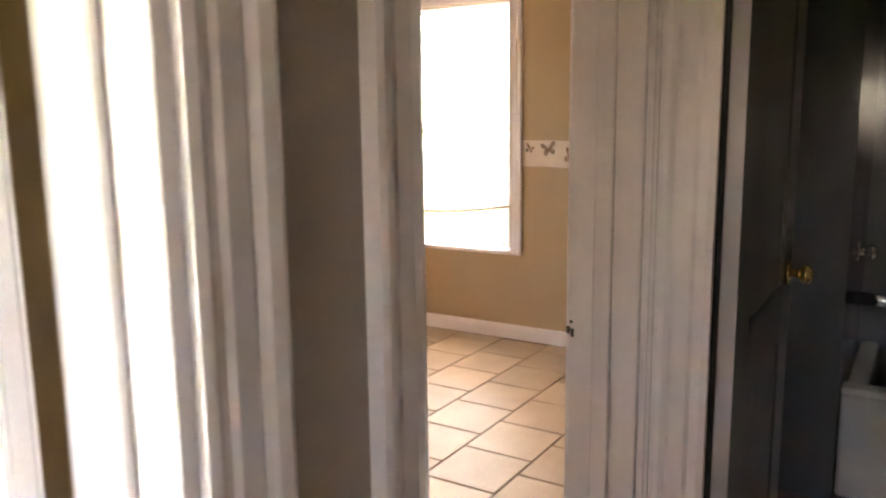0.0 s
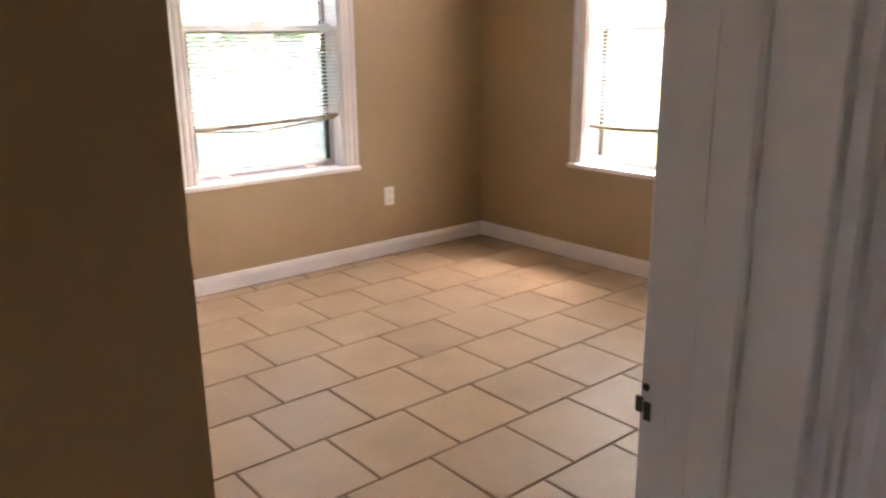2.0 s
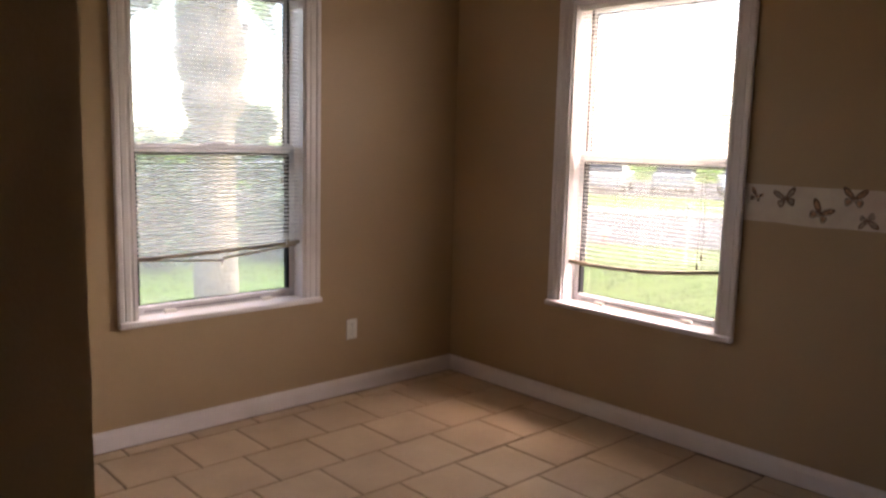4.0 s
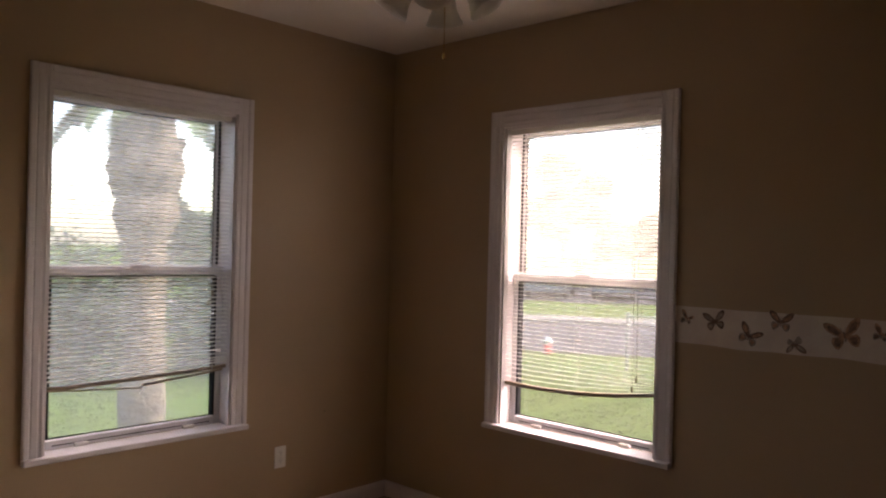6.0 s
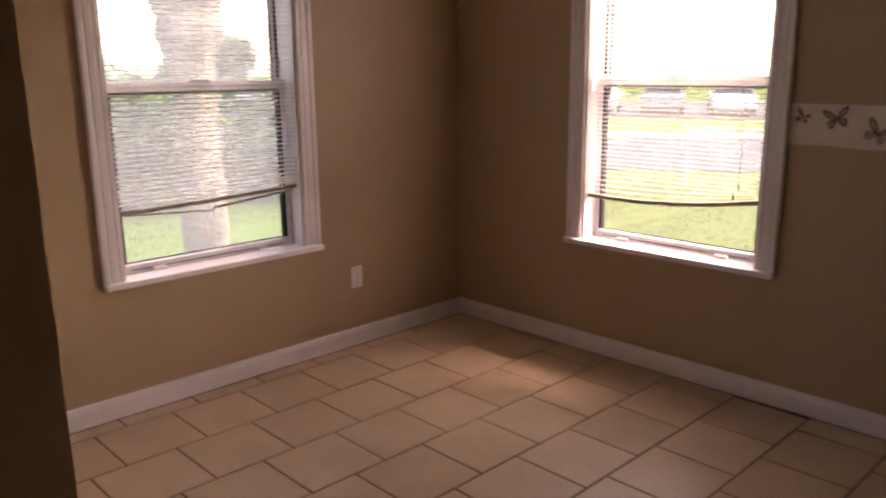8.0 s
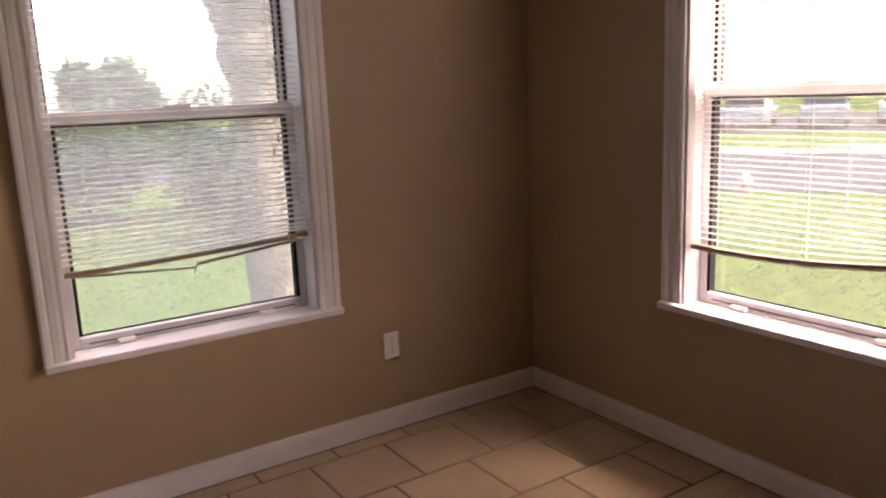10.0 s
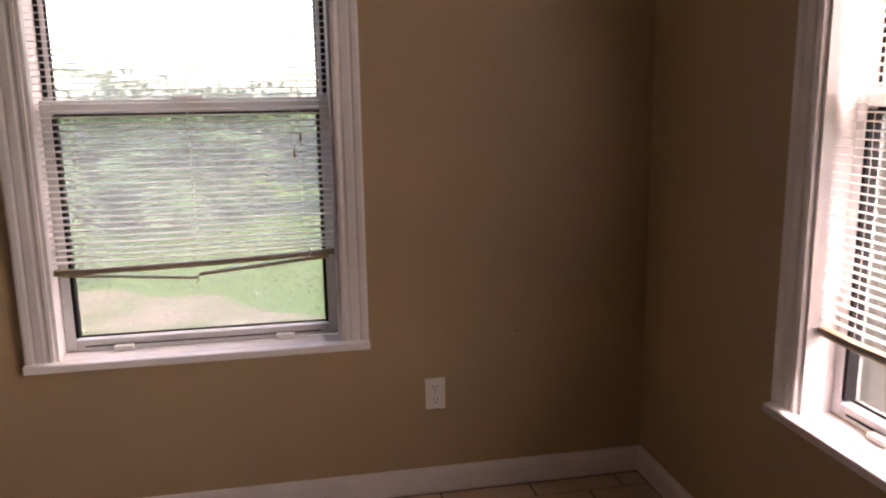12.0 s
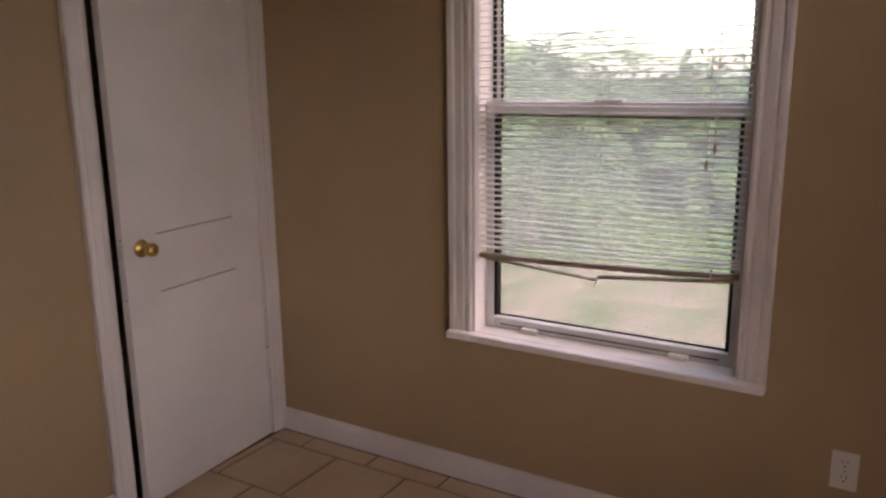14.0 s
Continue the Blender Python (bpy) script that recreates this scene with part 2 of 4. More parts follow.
ground_z = -0.45
tagged(wall("wall_window_north", "y", 0, WT, XV, WT, ground_z, H, WALL, [(AL, AR, WZ0, WZ1)]), "beige painted wall with one sash window")
tagged(wall("wall_window_east", "x", 0, WT, YR, 0, ground_z, H, WALL, [(BS, BN, WZ0, WZ1)]), "beige painted wall with sash window and butterfly border")
tagged(wall("wall_closet_front", "x", XC - 0.10, XC, YE, 0, 0, H, WALL, [(-0.800, -0.075, 0, 2.03)]), "beige painted closet wall with a white door")
tagged(wall("wall_closet_end", "y", YE, YE + 0.10, XV, XC - 0.10, 0, H, WALL), "plain beige painted closet end wall in shade")
tagged(wall("wall_recess", "x", XV - 0.12, XV, YR, 0, 0, H, WALL), "plain beige painted recess wall")
tagged(wall("wall_entry", "y", YH, YR, -7.0, 0, 0, H, HALLWALL, [(DL, DR, 0, DT), (-4.98, -4.192, 0, DT)]), "beige wall between hall and bedroom with doorways")
tagged(wall("wall_hall_end", "x", -3.04, -2.92, -5.4, YH, 0, H, HALLWALL, [(-4.65, -3.835, 0, DT)]), "dim hall end wall with the bathroom doorway")
# openings in the next two walls are unseen, added to let daylight in
tagged(wall("wall_hall_south", "y", -5.12, -5.0, -7.0, -3.04, 0, H, HALLWALL, [(-6.68, -6.41, 1.42, 1.84)]), "plain hall wall with an unseen opening added for light")
tagged(wall("wall_hall_west", "x", -7.12, -7.0, -5.12, 0.17, 0, H, HALLWALL, [(-4.59, -4.37, 1.47, 1.89), (-2.9, -1.1, 0.75, 2.05)]), "plain outer wall with unseen openings added to light hall and next room")
tagged(wall("wall_next_room_north", "y", 0, WT, -7.0, XV - 0.12, 0, H, WALL), "plain wall of the neighbouring room")
tagged(wall("wall_bath_south", "y", -5.52, -5.4, -3.0, -0.5, 0, H, HALLWALL), "plain bathroom wall")
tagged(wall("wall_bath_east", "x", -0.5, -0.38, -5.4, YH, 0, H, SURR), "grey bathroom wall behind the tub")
tagged(link("ceiling", box((-7.12, -5.52, H), (0.18, 0.18, H + 0.12)), CEIL), "off-white textured ceiling", "ceiling", kind="structure")
tagged(link("floor", box((-7.0, -5.5, -0.12), (0.0, 0.0, -0.005)), GROUT), "beige ceramic tile floor with brown grout", "floor", kind="structure")


# ---- trim ----
BASE = [(0, 0), (0.016, 0), (0.016, 0.070), (0.012, 0.084), (0.007, 0.094), (0, 0.097)]


def baseboard(a, b, out):
    bm = prism(BASE, a, b, out)
    return tagged(link("baseboard", bm, TRIM), "white painted wooden baseboard along the tiled floor", "baseboard", kind="structure")


baseboard((XC + 0.0, 0, 0), (-0.0, 0, 0), (0, -1, 0))
baseboard((0, 0, 0), (0, YR, 0), (-1, 0, 0))
baseboard((XC, -0.876, 0), (XC, YE - 0.016, 0), (1, 0, 0))
baseboard((XV, YE, 0), (XC + 0.016, YE, 0), (0, -1, 0))
baseboard((XV, YE, 0), (XV, YR, 0), (1, 0, 0))
baseboard((DR + 0.09, YR, 0), (0, YR, 0), (0, 1, 0))

# across the board from its inner edge, and how far it stands out
CASING = [(0, 0), (0, 0.013), (0.010, 0.016), (0.018, 0.012), (0.024, 0.012), (0.030, 0.017), (0.052, 0.017),
          (0.058, 0.014), (0.066, 0.022), (0.080, 0.024), (0.088, 0.020), (0.088, 0)]


def casing(parent, m, half, z0, z1, label="white painted moulded casing"):
    """Moulded boards round an opening of 2 * half by z1, in the frame of m: x along the wall, -y into the room."""
    for side in (-1, 1):
        bm = prism([(u, v) for u, v in CASING], (side * half, 0, z0), (side * half, 0, z1 + 0.088), (side, 0, 0), (0, -1, 0))
        part("casing_side", bm, TRIM, parent, label)
    bm = prism([(u, v) for u, v in CASING], (-half, 0, z1), (half, 0, z1), (0, 0, 1), (0, -1, 0))
    part("casing_head", bm, TRIM, parent)


# ---- sash windows ----
def sash_window(name, label, m, half, panes):
    w = tagged(empty(name, m), label, "window", kind="structure")
    casing(w, m, half, WZ0 + 0.006, WZ1)
    part("window_sill", box((-half - 0.09, -0.045, WZ0 - 0.022), (half + 0.09, 0.0, WZ0 + 0.006), 0.006, 2), TRIM, w)
    part("inner_sill", box((-half, 0.0005, WZ0), (half, 0.085, WZ0 + 0.005)), TRIM, w)
    for side in (-1, 1):
        a, b = sorted((side * half, side * (half - 0.012)))
        part("jamb_board", box((a, 0.0005, WZ0 + 0.0055), (b, 0.17, WZ1 - 0.0125)), TRIM, w)
    part("head_board", box((-half, 0.0005, WZ1 - 0.012), (half, 0.17, WZ1)), TRIM, w)
    h = half - 0.012
    zb, zm, zt = WZ0 + 0.006, 1.405, WZ1 - 0.0125

    def sash(nm, y0, y1, za, zc, stile, bottom, top, mat):
        s = part(nm, box((-h, y0, za), (-h + stile, y1, zc), 0.003), mat, w)
        part("stile", box((h - stile, y0, za), (h, y1, zc), 0.003), mat, s)
        part("bottom_rail", box((-h + stile, y0 + 0.001, za), (h - stile, y1 - 0.001, za + bottom), 0.003), mat, s)
        part("top_rail", box((-h + stile, y0 + 0.001, zc - top), (h - stile, y1 - 0.001, zc), 0.003), mat, s)
        yp = y1 - 0.010
        g = part("pane", box((-h + stile - 0.004, yp - 0.002, za + bottom - 0.004), (h - stile + 0.004, yp + 0.002, zc - top + 0.004)), panes[nm == "lower_sash"], s)
        g.visible_shadow = False
        k = 0.006
        for lo, hi in (((-h + stile, za + bottom), (h - stile, za + bottom + k)), ((-h + stile, zc - top - k), (h - stile, zc - top))):
            part("gasket", box((lo[0], yp - 0.008, lo[1]), (hi[0], yp - 0.0022, hi[1])), GASKET, s)
        ks = 0.012 if nm == "lower_sash" else 0.007
        for a, b in ((-h + stile, -h + stile + ks), (h - stile - ks, h - stile)):
            part("gasket", box((a, y0 + 0.0035, za + bottom + k), (b, yp - 0.0022, zc - top - k)), GASKET, s)
        return s

    sash("upper_sash", 0.139, 0.165, zm - 0.010, zt, 0.030, 0.034, 0.030, ALU)
    low = sash("lower_sash", 0.088, 0.137, zb, zm + 0.044, 0.032, 0.040, 0.044, ALU)
    part("sash_lock", box((-0.05, 0.072, zm + 0.0445), (0.05, 0.11, zm + 0.054), 0.003), ALU, low)
    part("rail_groove", box((-h + 0.06, 0.0855, zb + 0.014), (h - 0.06, 0.0885, zb + 0.018)), GASKET, low)
    for u in (-0.27, 0.27):
        part("tilt_latch", box((u - 0.032, 0.062, zb + 0.0005), (u + 0.032, 0.0875, zb + 0.018), 0.004, 2), PLATE, low)
    for side in (-1, 1):
        a, b = sorted((side * (h - 0.002), side * (h - 0.016)))
        part("side_track", box((a, 0.1375, zm + 0.05), (b, 0.1387, zt), 0), GASKET, w)
    return w


MA = pose((AL + AR) / 2, 0, 0)
MB = pose(0, (BN + BS) / 2, 0, 0, 0, -90)
HA, HB = (AR - AL) / 2, (BN - BS) / 2
sash_window("window_1", "white single-hung sash window in moulded casing", MA, HA, VEILED)
sash_window("window_2", "white single-hung sash window beside the butterfly border", MB, HB, CLEARER)


# ---- mini blinds ----
def slat_mesh(half, mat, sag=None, width=0.025, tilt=7.0):
    """A curved slat; sag(u) lowers it along its length."""
    us = [-half, half] if sag is None else [-half + 2 * half * k / 24 for k in range(25)]
    t = radians(tilt)
    prof = []
    for k in range(5):
        a = (k / 4 - 0.5) * width
        z = 0.0022 * (1 - (2 * k / 4 - 1) ** 2)
        prof.append((a * math.cos(t) - z * math.sin(t), a * math.sin(t) + z * math.cos(t)))
    prof = prof + [(a, z - 0.0006) for a, z in reversed(prof)]
    bm = bmesh.new()
    rings = [[bm.verts.new((u, a, z - (sag(u) if sag else 0))) for a, z in prof] for u in us]
    n = len(prof)
    for p, q in zip(rings, rings[1:]):
        for k in range(n):
            bm.faces.new((p[k], p[(k + 1) % n], q[(k + 1) % n], q[k]))
    bm.faces.new(rings[0]), bm.faces.new(rings[-1])
    bmesh.ops.recalc_face_normals(bm, faces=bm.faces[:])
    return bm


def mini_blind(label, m, half, z_left, z_right, bow, u_mid, cord_u, cord_z, tilt, loose, split):
    """A lowered blind whose bottom rail has buckled at u_mid."""
    b = tagged(empty("mini_blind", m), label, "blind", group="window blinds")
    half -= 0.016
    y, pitch, top = 0.040, 0.0212, WZ1 - 0.055

    def low(u):
        t = (u + half) / (2 * half)
        return z_left + (z_right - z_left) * t - 4 * bow * t * (1 - t)

    part("headrail", box((-half, y - 0.016, WZ1 - 0.040), (half, y + 0.016, WZ1 - 0.013), 0.002), SLAT, b)
    z_flat = max(z_left, z_right) + 0.018
    count = int((top - z_flat) / pitch)
    shared = None
    for k in range(count):
        at = pose(0, y, top - k * pitch, random.uniform(-1.5, 1.5), random.uniform(-0.10, 0.10), 0)
        if shared is None:
            first = part("slat", slat_mesh(half, SLAT, tilt=tilt), SLAT, b, m=at)
            shared = first.data
        else:
            o = new("slat", shared)
            o.parent, o.matrix_basis = b, at
    last = top - (count - 1) * pitch
    for j in range(loose):
        f = (j + 1) / (loose + 1)
        part("sagging_slat", slat_mesh(half, SLAT, sag=lambda u: f * max(0.0, last - low(u) - 0.014), tilt=tilt), SLAT, b, m=pose(0, y, last))
    def lath(nm, lo, hi, height, y0, thick, deep, mat, text):
        bm = bmesh.new()
        rings = []
        for k in range(15):
            u = lo + (hi - lo) * k / 14
            z = height(u) + 0.0012 * noise.noise((u * 14, 1, 3))
            rings.append([bm.verts.new((u, y0 + a, z + c)) for a, c in ((-deep, 0), (-deep * 0.86, thick * 0.6), (deep * 0.86, thick * 0.6), (deep, 0), (deep * 0.8, -thick * 0.4), (-deep * 0.8, -thick * 0.4))])
        for p, q in zip(rings, rings[1:]):
            for k in range(6):
                bm.faces.new((p[k], p[(k + 1) % 6], q[(k + 1) % 6], q[k]))
        bm.faces.new(rings[0]), bm.faces.new(rings[-1])
        bmesh.ops.recalc_face_normals(bm, faces=bm.faces[:])
        return part(nm, bm, mat, b, text)

    # the bottom rail, and on one blind its lower half split away and snapped
    lath("bottom_rail", -half, half, low, y, 0.018 if split else 0.020, 0.014, RAIL, "brown bottom rail")
    if split:
        left = lambda u: low(-half) - 0.006 + (split - low(-half) + 0.006) * (u + half) / (u_mid + half)
        right = lambda u: split + 0.012 + (low(half) - 0.014 - split - 0.012) * (u - u_mid) / (half - u_mid)
        lath("split_strip", -half + 0.02, u_mid - 0.006, left, y - 0.004, 0.008, 0.009, RAIL, "brown strip split from the rail")
        lath("split_strip", u_mid, half - 0.02, right, y - 0.004, 0.011, 0.010, RAIL, "brown strip split from the rail")
        part("splinter", tube([(u_mid - 0.004, y - 0.006, split + 0.010), (u_mid - 0.005, y - 0.008, split - 0.004), (u_mid - 0.012, y - 0.008, split - 0.016), (u_mid - 0.016, y - 0.007, split - 0.030)], [0.003, 0.003, 0.002, 0.001], 6), CORD, b, "pale frayed cord end")
        part("cord_knot", tube([(half - 0.085, y - 0.016, low(half) + 0.022), (half - 0.085, y - 0.017, low(half) - 0.008)], 0.0035, 8), CORD, b)
    else:
        part("splinter", tube([(u_mid - 0.06, y - 0.012, low(u_mid) - 0.006), (u_mid + 0.03, y - 0.013, low(u_mid) - 0.012)], [0.005, 0.002], 6), CORD, b, "pale split in the rail")
    for u in (-half + 0.10, 0.0, half - 0.10):
        for dy in (-0.0135, 0.0135):
            part("ladder_cord", tube([(u, y + dy, top + 0.012), (u, y + dy, low(u) + 0.008)], 0.0007, 5), CORD, b)
    for k, du in enumerate((0, 0.022)):
        z = cord_z + 0.05 * k
        part("lift_cord", tube([(cord_u + du, y - 0.021, WZ1 - 0.03), (cord_u + du * 0.9, y - 0.024, 1.4), (cord_u + du, y - 0.022, z)], 0.0011, 5), CORD, b)
        tas = lathe([(0.0015, 0.0), (0.004, -0.004), (0.006, -0.026), (0.0045, -0.030), (0.0, -0.030)], 10)
        part("tassel", tas, RAIL, b, m=pose(cord_u + du, y - 0.022, z))
    return b


mini_blind("white slatted mini blind with a buckled rail, slats open", MA, HA, 0.895, 0.922, 0.006, 0.0, 0.335, 1.28, 7, 2, 0.856)
mini_blind("white slatted mini blind with a sagging rail and pull cords", MB, HB, 0.838, 0.900, 0.026, 0.02, 0.335, 0.93, -7, 3, 0)


# ---- doorways ----
def door_lining(name, label, m, half, top, depth, paint=TRIM):
    """Jamb boards and stops of a doorway; m: x along the wall, y from the near face inwards."""
    d = tagged(empty(name, m), label, "doorway", kind="structure")
    for side in (-1, 1):
        a, b = sorted((side * half, side * (half - 0.018)))
        part("jamb", box((a, -0.002, 0), (b, depth + 0.002, top), 0.002), paint, d)
        a, b = sorted((side * (half - 0.018), side * (half - 0.030)))
        part("door_stop", box((a, depth * 0.36, 0), (b, depth * 0.36 + 0.038, top - 0.018), 0.003), paint, d)
    part("head_jamb", box((-half + 0.018, -0.002, top - 0.018), (half - 0.018, depth + 0.002, top), 0.002), paint, d)
    return d


def plain_casing(parent, half, top, y, out, sides=(-1, 1), width=0.088):
    for side in sides:
        f = width / 0.088
        bm = prism([(u * f, v) for u, v in CASING], (side * half, y, 0), (side * half, y, top + 0.08), (side, 0, 0), (0, out, 0))
        part("casing_side", bm, TRIM, parent)
    bm = prism([(u, v) for u, v in CASING], (-half, y, top), (half, y, top), (0, 0, 1), (0, out, 0))
    part("casing_head", bm, TRIM, parent)


ec, eh = (DL + DR) / 2, (DR - DL) / 2 + 0.0
entry = door_lining("door_frame_entry", "white painted bedroom door frame with brass-plated strike", pose(ec, YH, 0), eh + 0.0, DT, YR - YH)
plain_casing(entry, eh, DT, 0.0, -1, (-1,))
plain_casing(entry, eh, DT, 0.0, -1, (1,), 0.055)
plain_casing(entry, eh, DT, YR - YH, 1, (1,))
OLDSTEEL = material("tarnished_steel", (0.10, 0.085, 0.07), 0.45, metal=0.8, vary=0.2, bump=0.1)
strike = part("strike_plate", box((eh - 0.0200, 0.116, 1.018), (eh - 0.0182, 0.140, 1.056), 0.0006), TRIM, entry, "painted-over steel strike plate")
part("strike_lip", box((eh - 0.023, 0.139, 1.030), (eh - 0.019, 0.147, 1.046), 0.0015), OLDSTEEL, strike)
part("strike_hole", box((eh - 0.0206, 0.131, 1.024), (eh - 0.0200, 0.1385, 1.042)), SLOT_SHADE, strike)
part("screw_head", lathe([(0.0, 0.0), (0.004, 0.0), (0.003, 0.002), (0, 0.002)], 8, "x"), SLOT_SHADE, strike, m=pose(eh - 0.0210, 0.137, 1.056))

nh = (4.98 - 4.192) / 2
nextdoor = door_lining("door_frame_next_room", "white painted door frame to a bright room", pose(-(4.98 + 4.192) / 2, YH, 0), nh, DT, YR - YH)
plain_casing(nextdoor, nh, DT, 0.0, -1)
plain_casing(nextdoor, nh, DT, YR - YH, 1)

bh = (4.65 - 3.835) / 2
# jambs and stops are coloured near-black to stand in for deep shade
bathdoor = door_lining("door_frame_bathroom", "white bathroom door casing in the dim hall, jambs coloured black for shade", pose(-3.04, -(4.65 + 3.835) / 2, 0, 0, 0, -90), bh, DT, 0.12, SLOT_SHADE)
plain_casing(bathdoor, bh - 0.034, DT, 0.0, -1, (-1, 1), 0.119)

ch = (0.800 - 0.075) / 2
closet = door_lining("door_frame_closet", "white painted closet door frame", pose(XC, -(0.800 + 0.075) / 2, 0, 0, 0, 90), ch, 2.03, 0.10)
plain_casing(closet, ch, 2.03, 0.0, -1, (-1,), 0.075)
plain_casing(closet, ch, 2.03, 0.0, -1, (1,), 0.074)


def panel_door(name, label, m, width, height, knob_z, paint=DOORP, knob_mat=BRASS, panels=((0.18, 0.78), (0.98, 1.86)), flush=False):
    """A leaf hinged at x = 0, running to x = width; its face looks towards -y."""
    d = tagged(empty(name, m), label, "door", kind="structure")
    t, st = 0.035, 0.14
    cuts = [0.0085] + ([p - s for p in (panels[0][1], panels[1][0]) for s in (0.0028, -0.0028)] if flush else []) + [height - 0.0005]
    sunk = 0.0006 if flush else 0.008
    for lo, hi in zip(cuts[::2], cuts[1::2]):
        part("leaf_core", box((0.0005, sunk, lo), (width - 0.0005, t - sunk, hi)), paint, d)
    if flush:
        # browner than the leaf, so its colour puts shade into the panel grooves
        part("shade_backing", box((0.002, 0.012, 0.02), (width - 0.002, t - 0.012, height - 0.02)), HALLWALL, d)
    edges = [(0, st, 0.008, height), (width - st, width, 0.008, height)]
    zs = [0.008] + [z for p in panels for z in p] + [height]
    edges += [(st, width - st, zs[k], zs[k + 1]) for k in range(0, len(zs), 2)]
    for a, b, c, e in edges:
        if flush and e - c < 1:
            c, e = c + 0.0028 * (c > 0.5), e - 0.0028 * (e < 1.5)
        for y0, y1 in ((0.0, 0.0083), (t - 0.0083, t)):
            part("rail" if e - c < 1 else "stile", box((a, y0, c), (b, y1, e), 0.0005 if flush else 0.002), paint, d)
    ku = width - 0.075
    for out in (-1, 1):
        y = 0.0 if out < 0 else t
        k = part("door_knob", lathe([(0.0, 0.066 * out), (0.013, 0.0655 * out), (0.0225, 0.060 * out), (0.026, 0.050 * out), (0.0245, 0.041 * out), (0.017, 0.034 * out),
                                     (0.0125, 0.028 * out), (0.0125, 0.012 * out), (0.022, 0.010 * out), (0.031, 0.006 * out), (0.033, 0.0), (0.0, 0.0)], 28, "y"),
                 knob_mat, d, "polished brass door knob", True, pose(ku, y, knob_z))
    part("latch_plate", box((width - 0.0005, 0.006, knob_z - 0.028), (width + 0.0015, t - 0.006, knob_z + 0.028)), TRIM, d)
    for z in (0.36, height - 0.165):
        h = part("hinge", tube([(-0.004, -0.006, z - 0.045), (-0.004, -0.006, z + 0.045)], 0.006, 10), TRIM, d, "white painted steel hinge")
        part("hinge_pin", tube([(-0.004, -0.006, z + 0.045), (-0.004, -0.006, z + 0.051)], 0.0045, 10), STEEL, h)
    return d


# the closet door stands a hand's breadth off its latch
panel_door("door_1", "white painted panelled closet door standing slightly ajar", pose(XC + 0.006, -0.098, 0, 0, 0, -87.0) @ Matrix.Scale(-1, 4, (0, 1, 0)) @ pose(0, -0.006, 0), 0.668, 2.005, 0.962, panels=((0.20, 0.79), (1.003, 1.86)), flush=True)
# door_2 is white; its dark face colour carries the bathroom's shade
panel_door("door_2", "white bathroom door standing open, faces coloured grey-brown for deep shade", pose(-2.912, -3.891, 0, 0, 0, -0.5), 0.70, 2.005, 1.04, SHADEDOOR, panels=((0.16, 0.86), (1.02, 1.88)))
panel_door("door_3", "white painted door standing open inside the next room", pose(-4.225, -3.59, 0, 0, 0, 97), 0.72, 2.005, 0.98)


# the lit edge of door_2 keeps its white, unlike the darkened faces
part("door_edge", box((-0.004, 0.0, 0.008), (0.0, 0.035, 2.005), 0.001), TRIM, bpy.data.objects["door_2"], "white painted door edge")

# ---- wall fittings ----
def outlet(label, m):
    o = tagged(empty("wall_outlet", m), label, "outlet")
    part("cover_plate", box((-0.037, -0.0065, -0.060), (0.037, 0.0, 0.060), 0.003, 2), PLATE, o)
    for dz in (-0.024, 0.024):
        f = part("socket_face", box((-0.017, -0.0085, dz - 0.0145), (0.017, -0.006, dz + 0.0145), 0.002, 2), PLATE, o)
        for du, hh in ((-0.0065, 0.0045), (0.0065, 0.0037)):
            part("slot", box((du - 0.0012, -0.0092, dz + 0.002 - hh + 0.003), (du + 0.0012, -0.0082, dz + 0.002 + hh + 0.003)), SLOT_SHADE, f)
        part("ground_hole", lathe([(0.0, 0.0), (0.0028, 0.0), (0.0028, -0.0008), (0, -0.0008)], 10, "y"), SLOT_SHADE, f, m=pose(0, -0.0084, dz - 0.008))
    part("screw", lathe([(0.0, -0.0018), (0.002, -0.0015), (0.0028, 0.0), (0, 0.0)], 10, "y"), STEEL, o, m=pose(0, -0.0065, 0))
    return o


outlet("white duplex wall outlet below the window wall", pose(-0.808, -0.0005, 0.385))
nail = link("nail_hole", lathe([(0.0, -0.001), (0.003, -0.0008), (0.0035, 0.0), (0, 0.0)], 8, "y"), SLOT_SHADE, None, pose(-0.50, -0.0002, 0.60))
tagged(nail, "small dark nail hole in the beige wall", "nail hole")

# ---- butterfly border ----
border = tagged(empty("wallpaper_border", pose(0, 0, 0)), "cream paper wall border printed with brown butterflies", "border")
bm = bmesh.new()
n = 40
y0, y1 = -1.945, -3.55
rows = []
for k in range(n + 1):
    y = y0 + (y1 - y0) * k / n
    wob = 0.003 * math.sin(y * 9) + 0.002 * math.sin(y * 23)
    rows.append([bm.verts.new((x, y, z)) for x, z in ((-0.0002, 1.170 + wob), (-0.0016, 1.170 + wob), (-0.0016, 1.338 + 0.3 * wob), (-0.0002, 1.338 + 0.3 * wob))])
for p, q in zip(rows, rows[1:]):
    for k in range(4):
        bm.faces.new((p[k], p[(k + 1) % 4], q[(k + 1) % 4], q[k]))
bm.faces.new(rows[0]), bm.faces.new(rows[-1])
bmesh.ops.recalc_face_normals(bm, faces=bm.faces[:])
part("paper_strip", bm, PAPER, border)


FORE = [(0.0, 0.04), (0.14, 0.40), (0.42, 0.74), (0.78, 0.92), (0.98, 0.88), (0.97, 0.66), (0.84, 0.42), (0.62, 0.20), (0.30, 0.02), (0.06, -0.06)]
HIND = [(0.02, 0.0), (0.36, 0.02), (0.64, 0.04), (0.76, -0.16), (0.72, -0.40), (0.60, -0.62), (0.46, -0.66), (0.30, -0.56), (0.14, -0.36)]


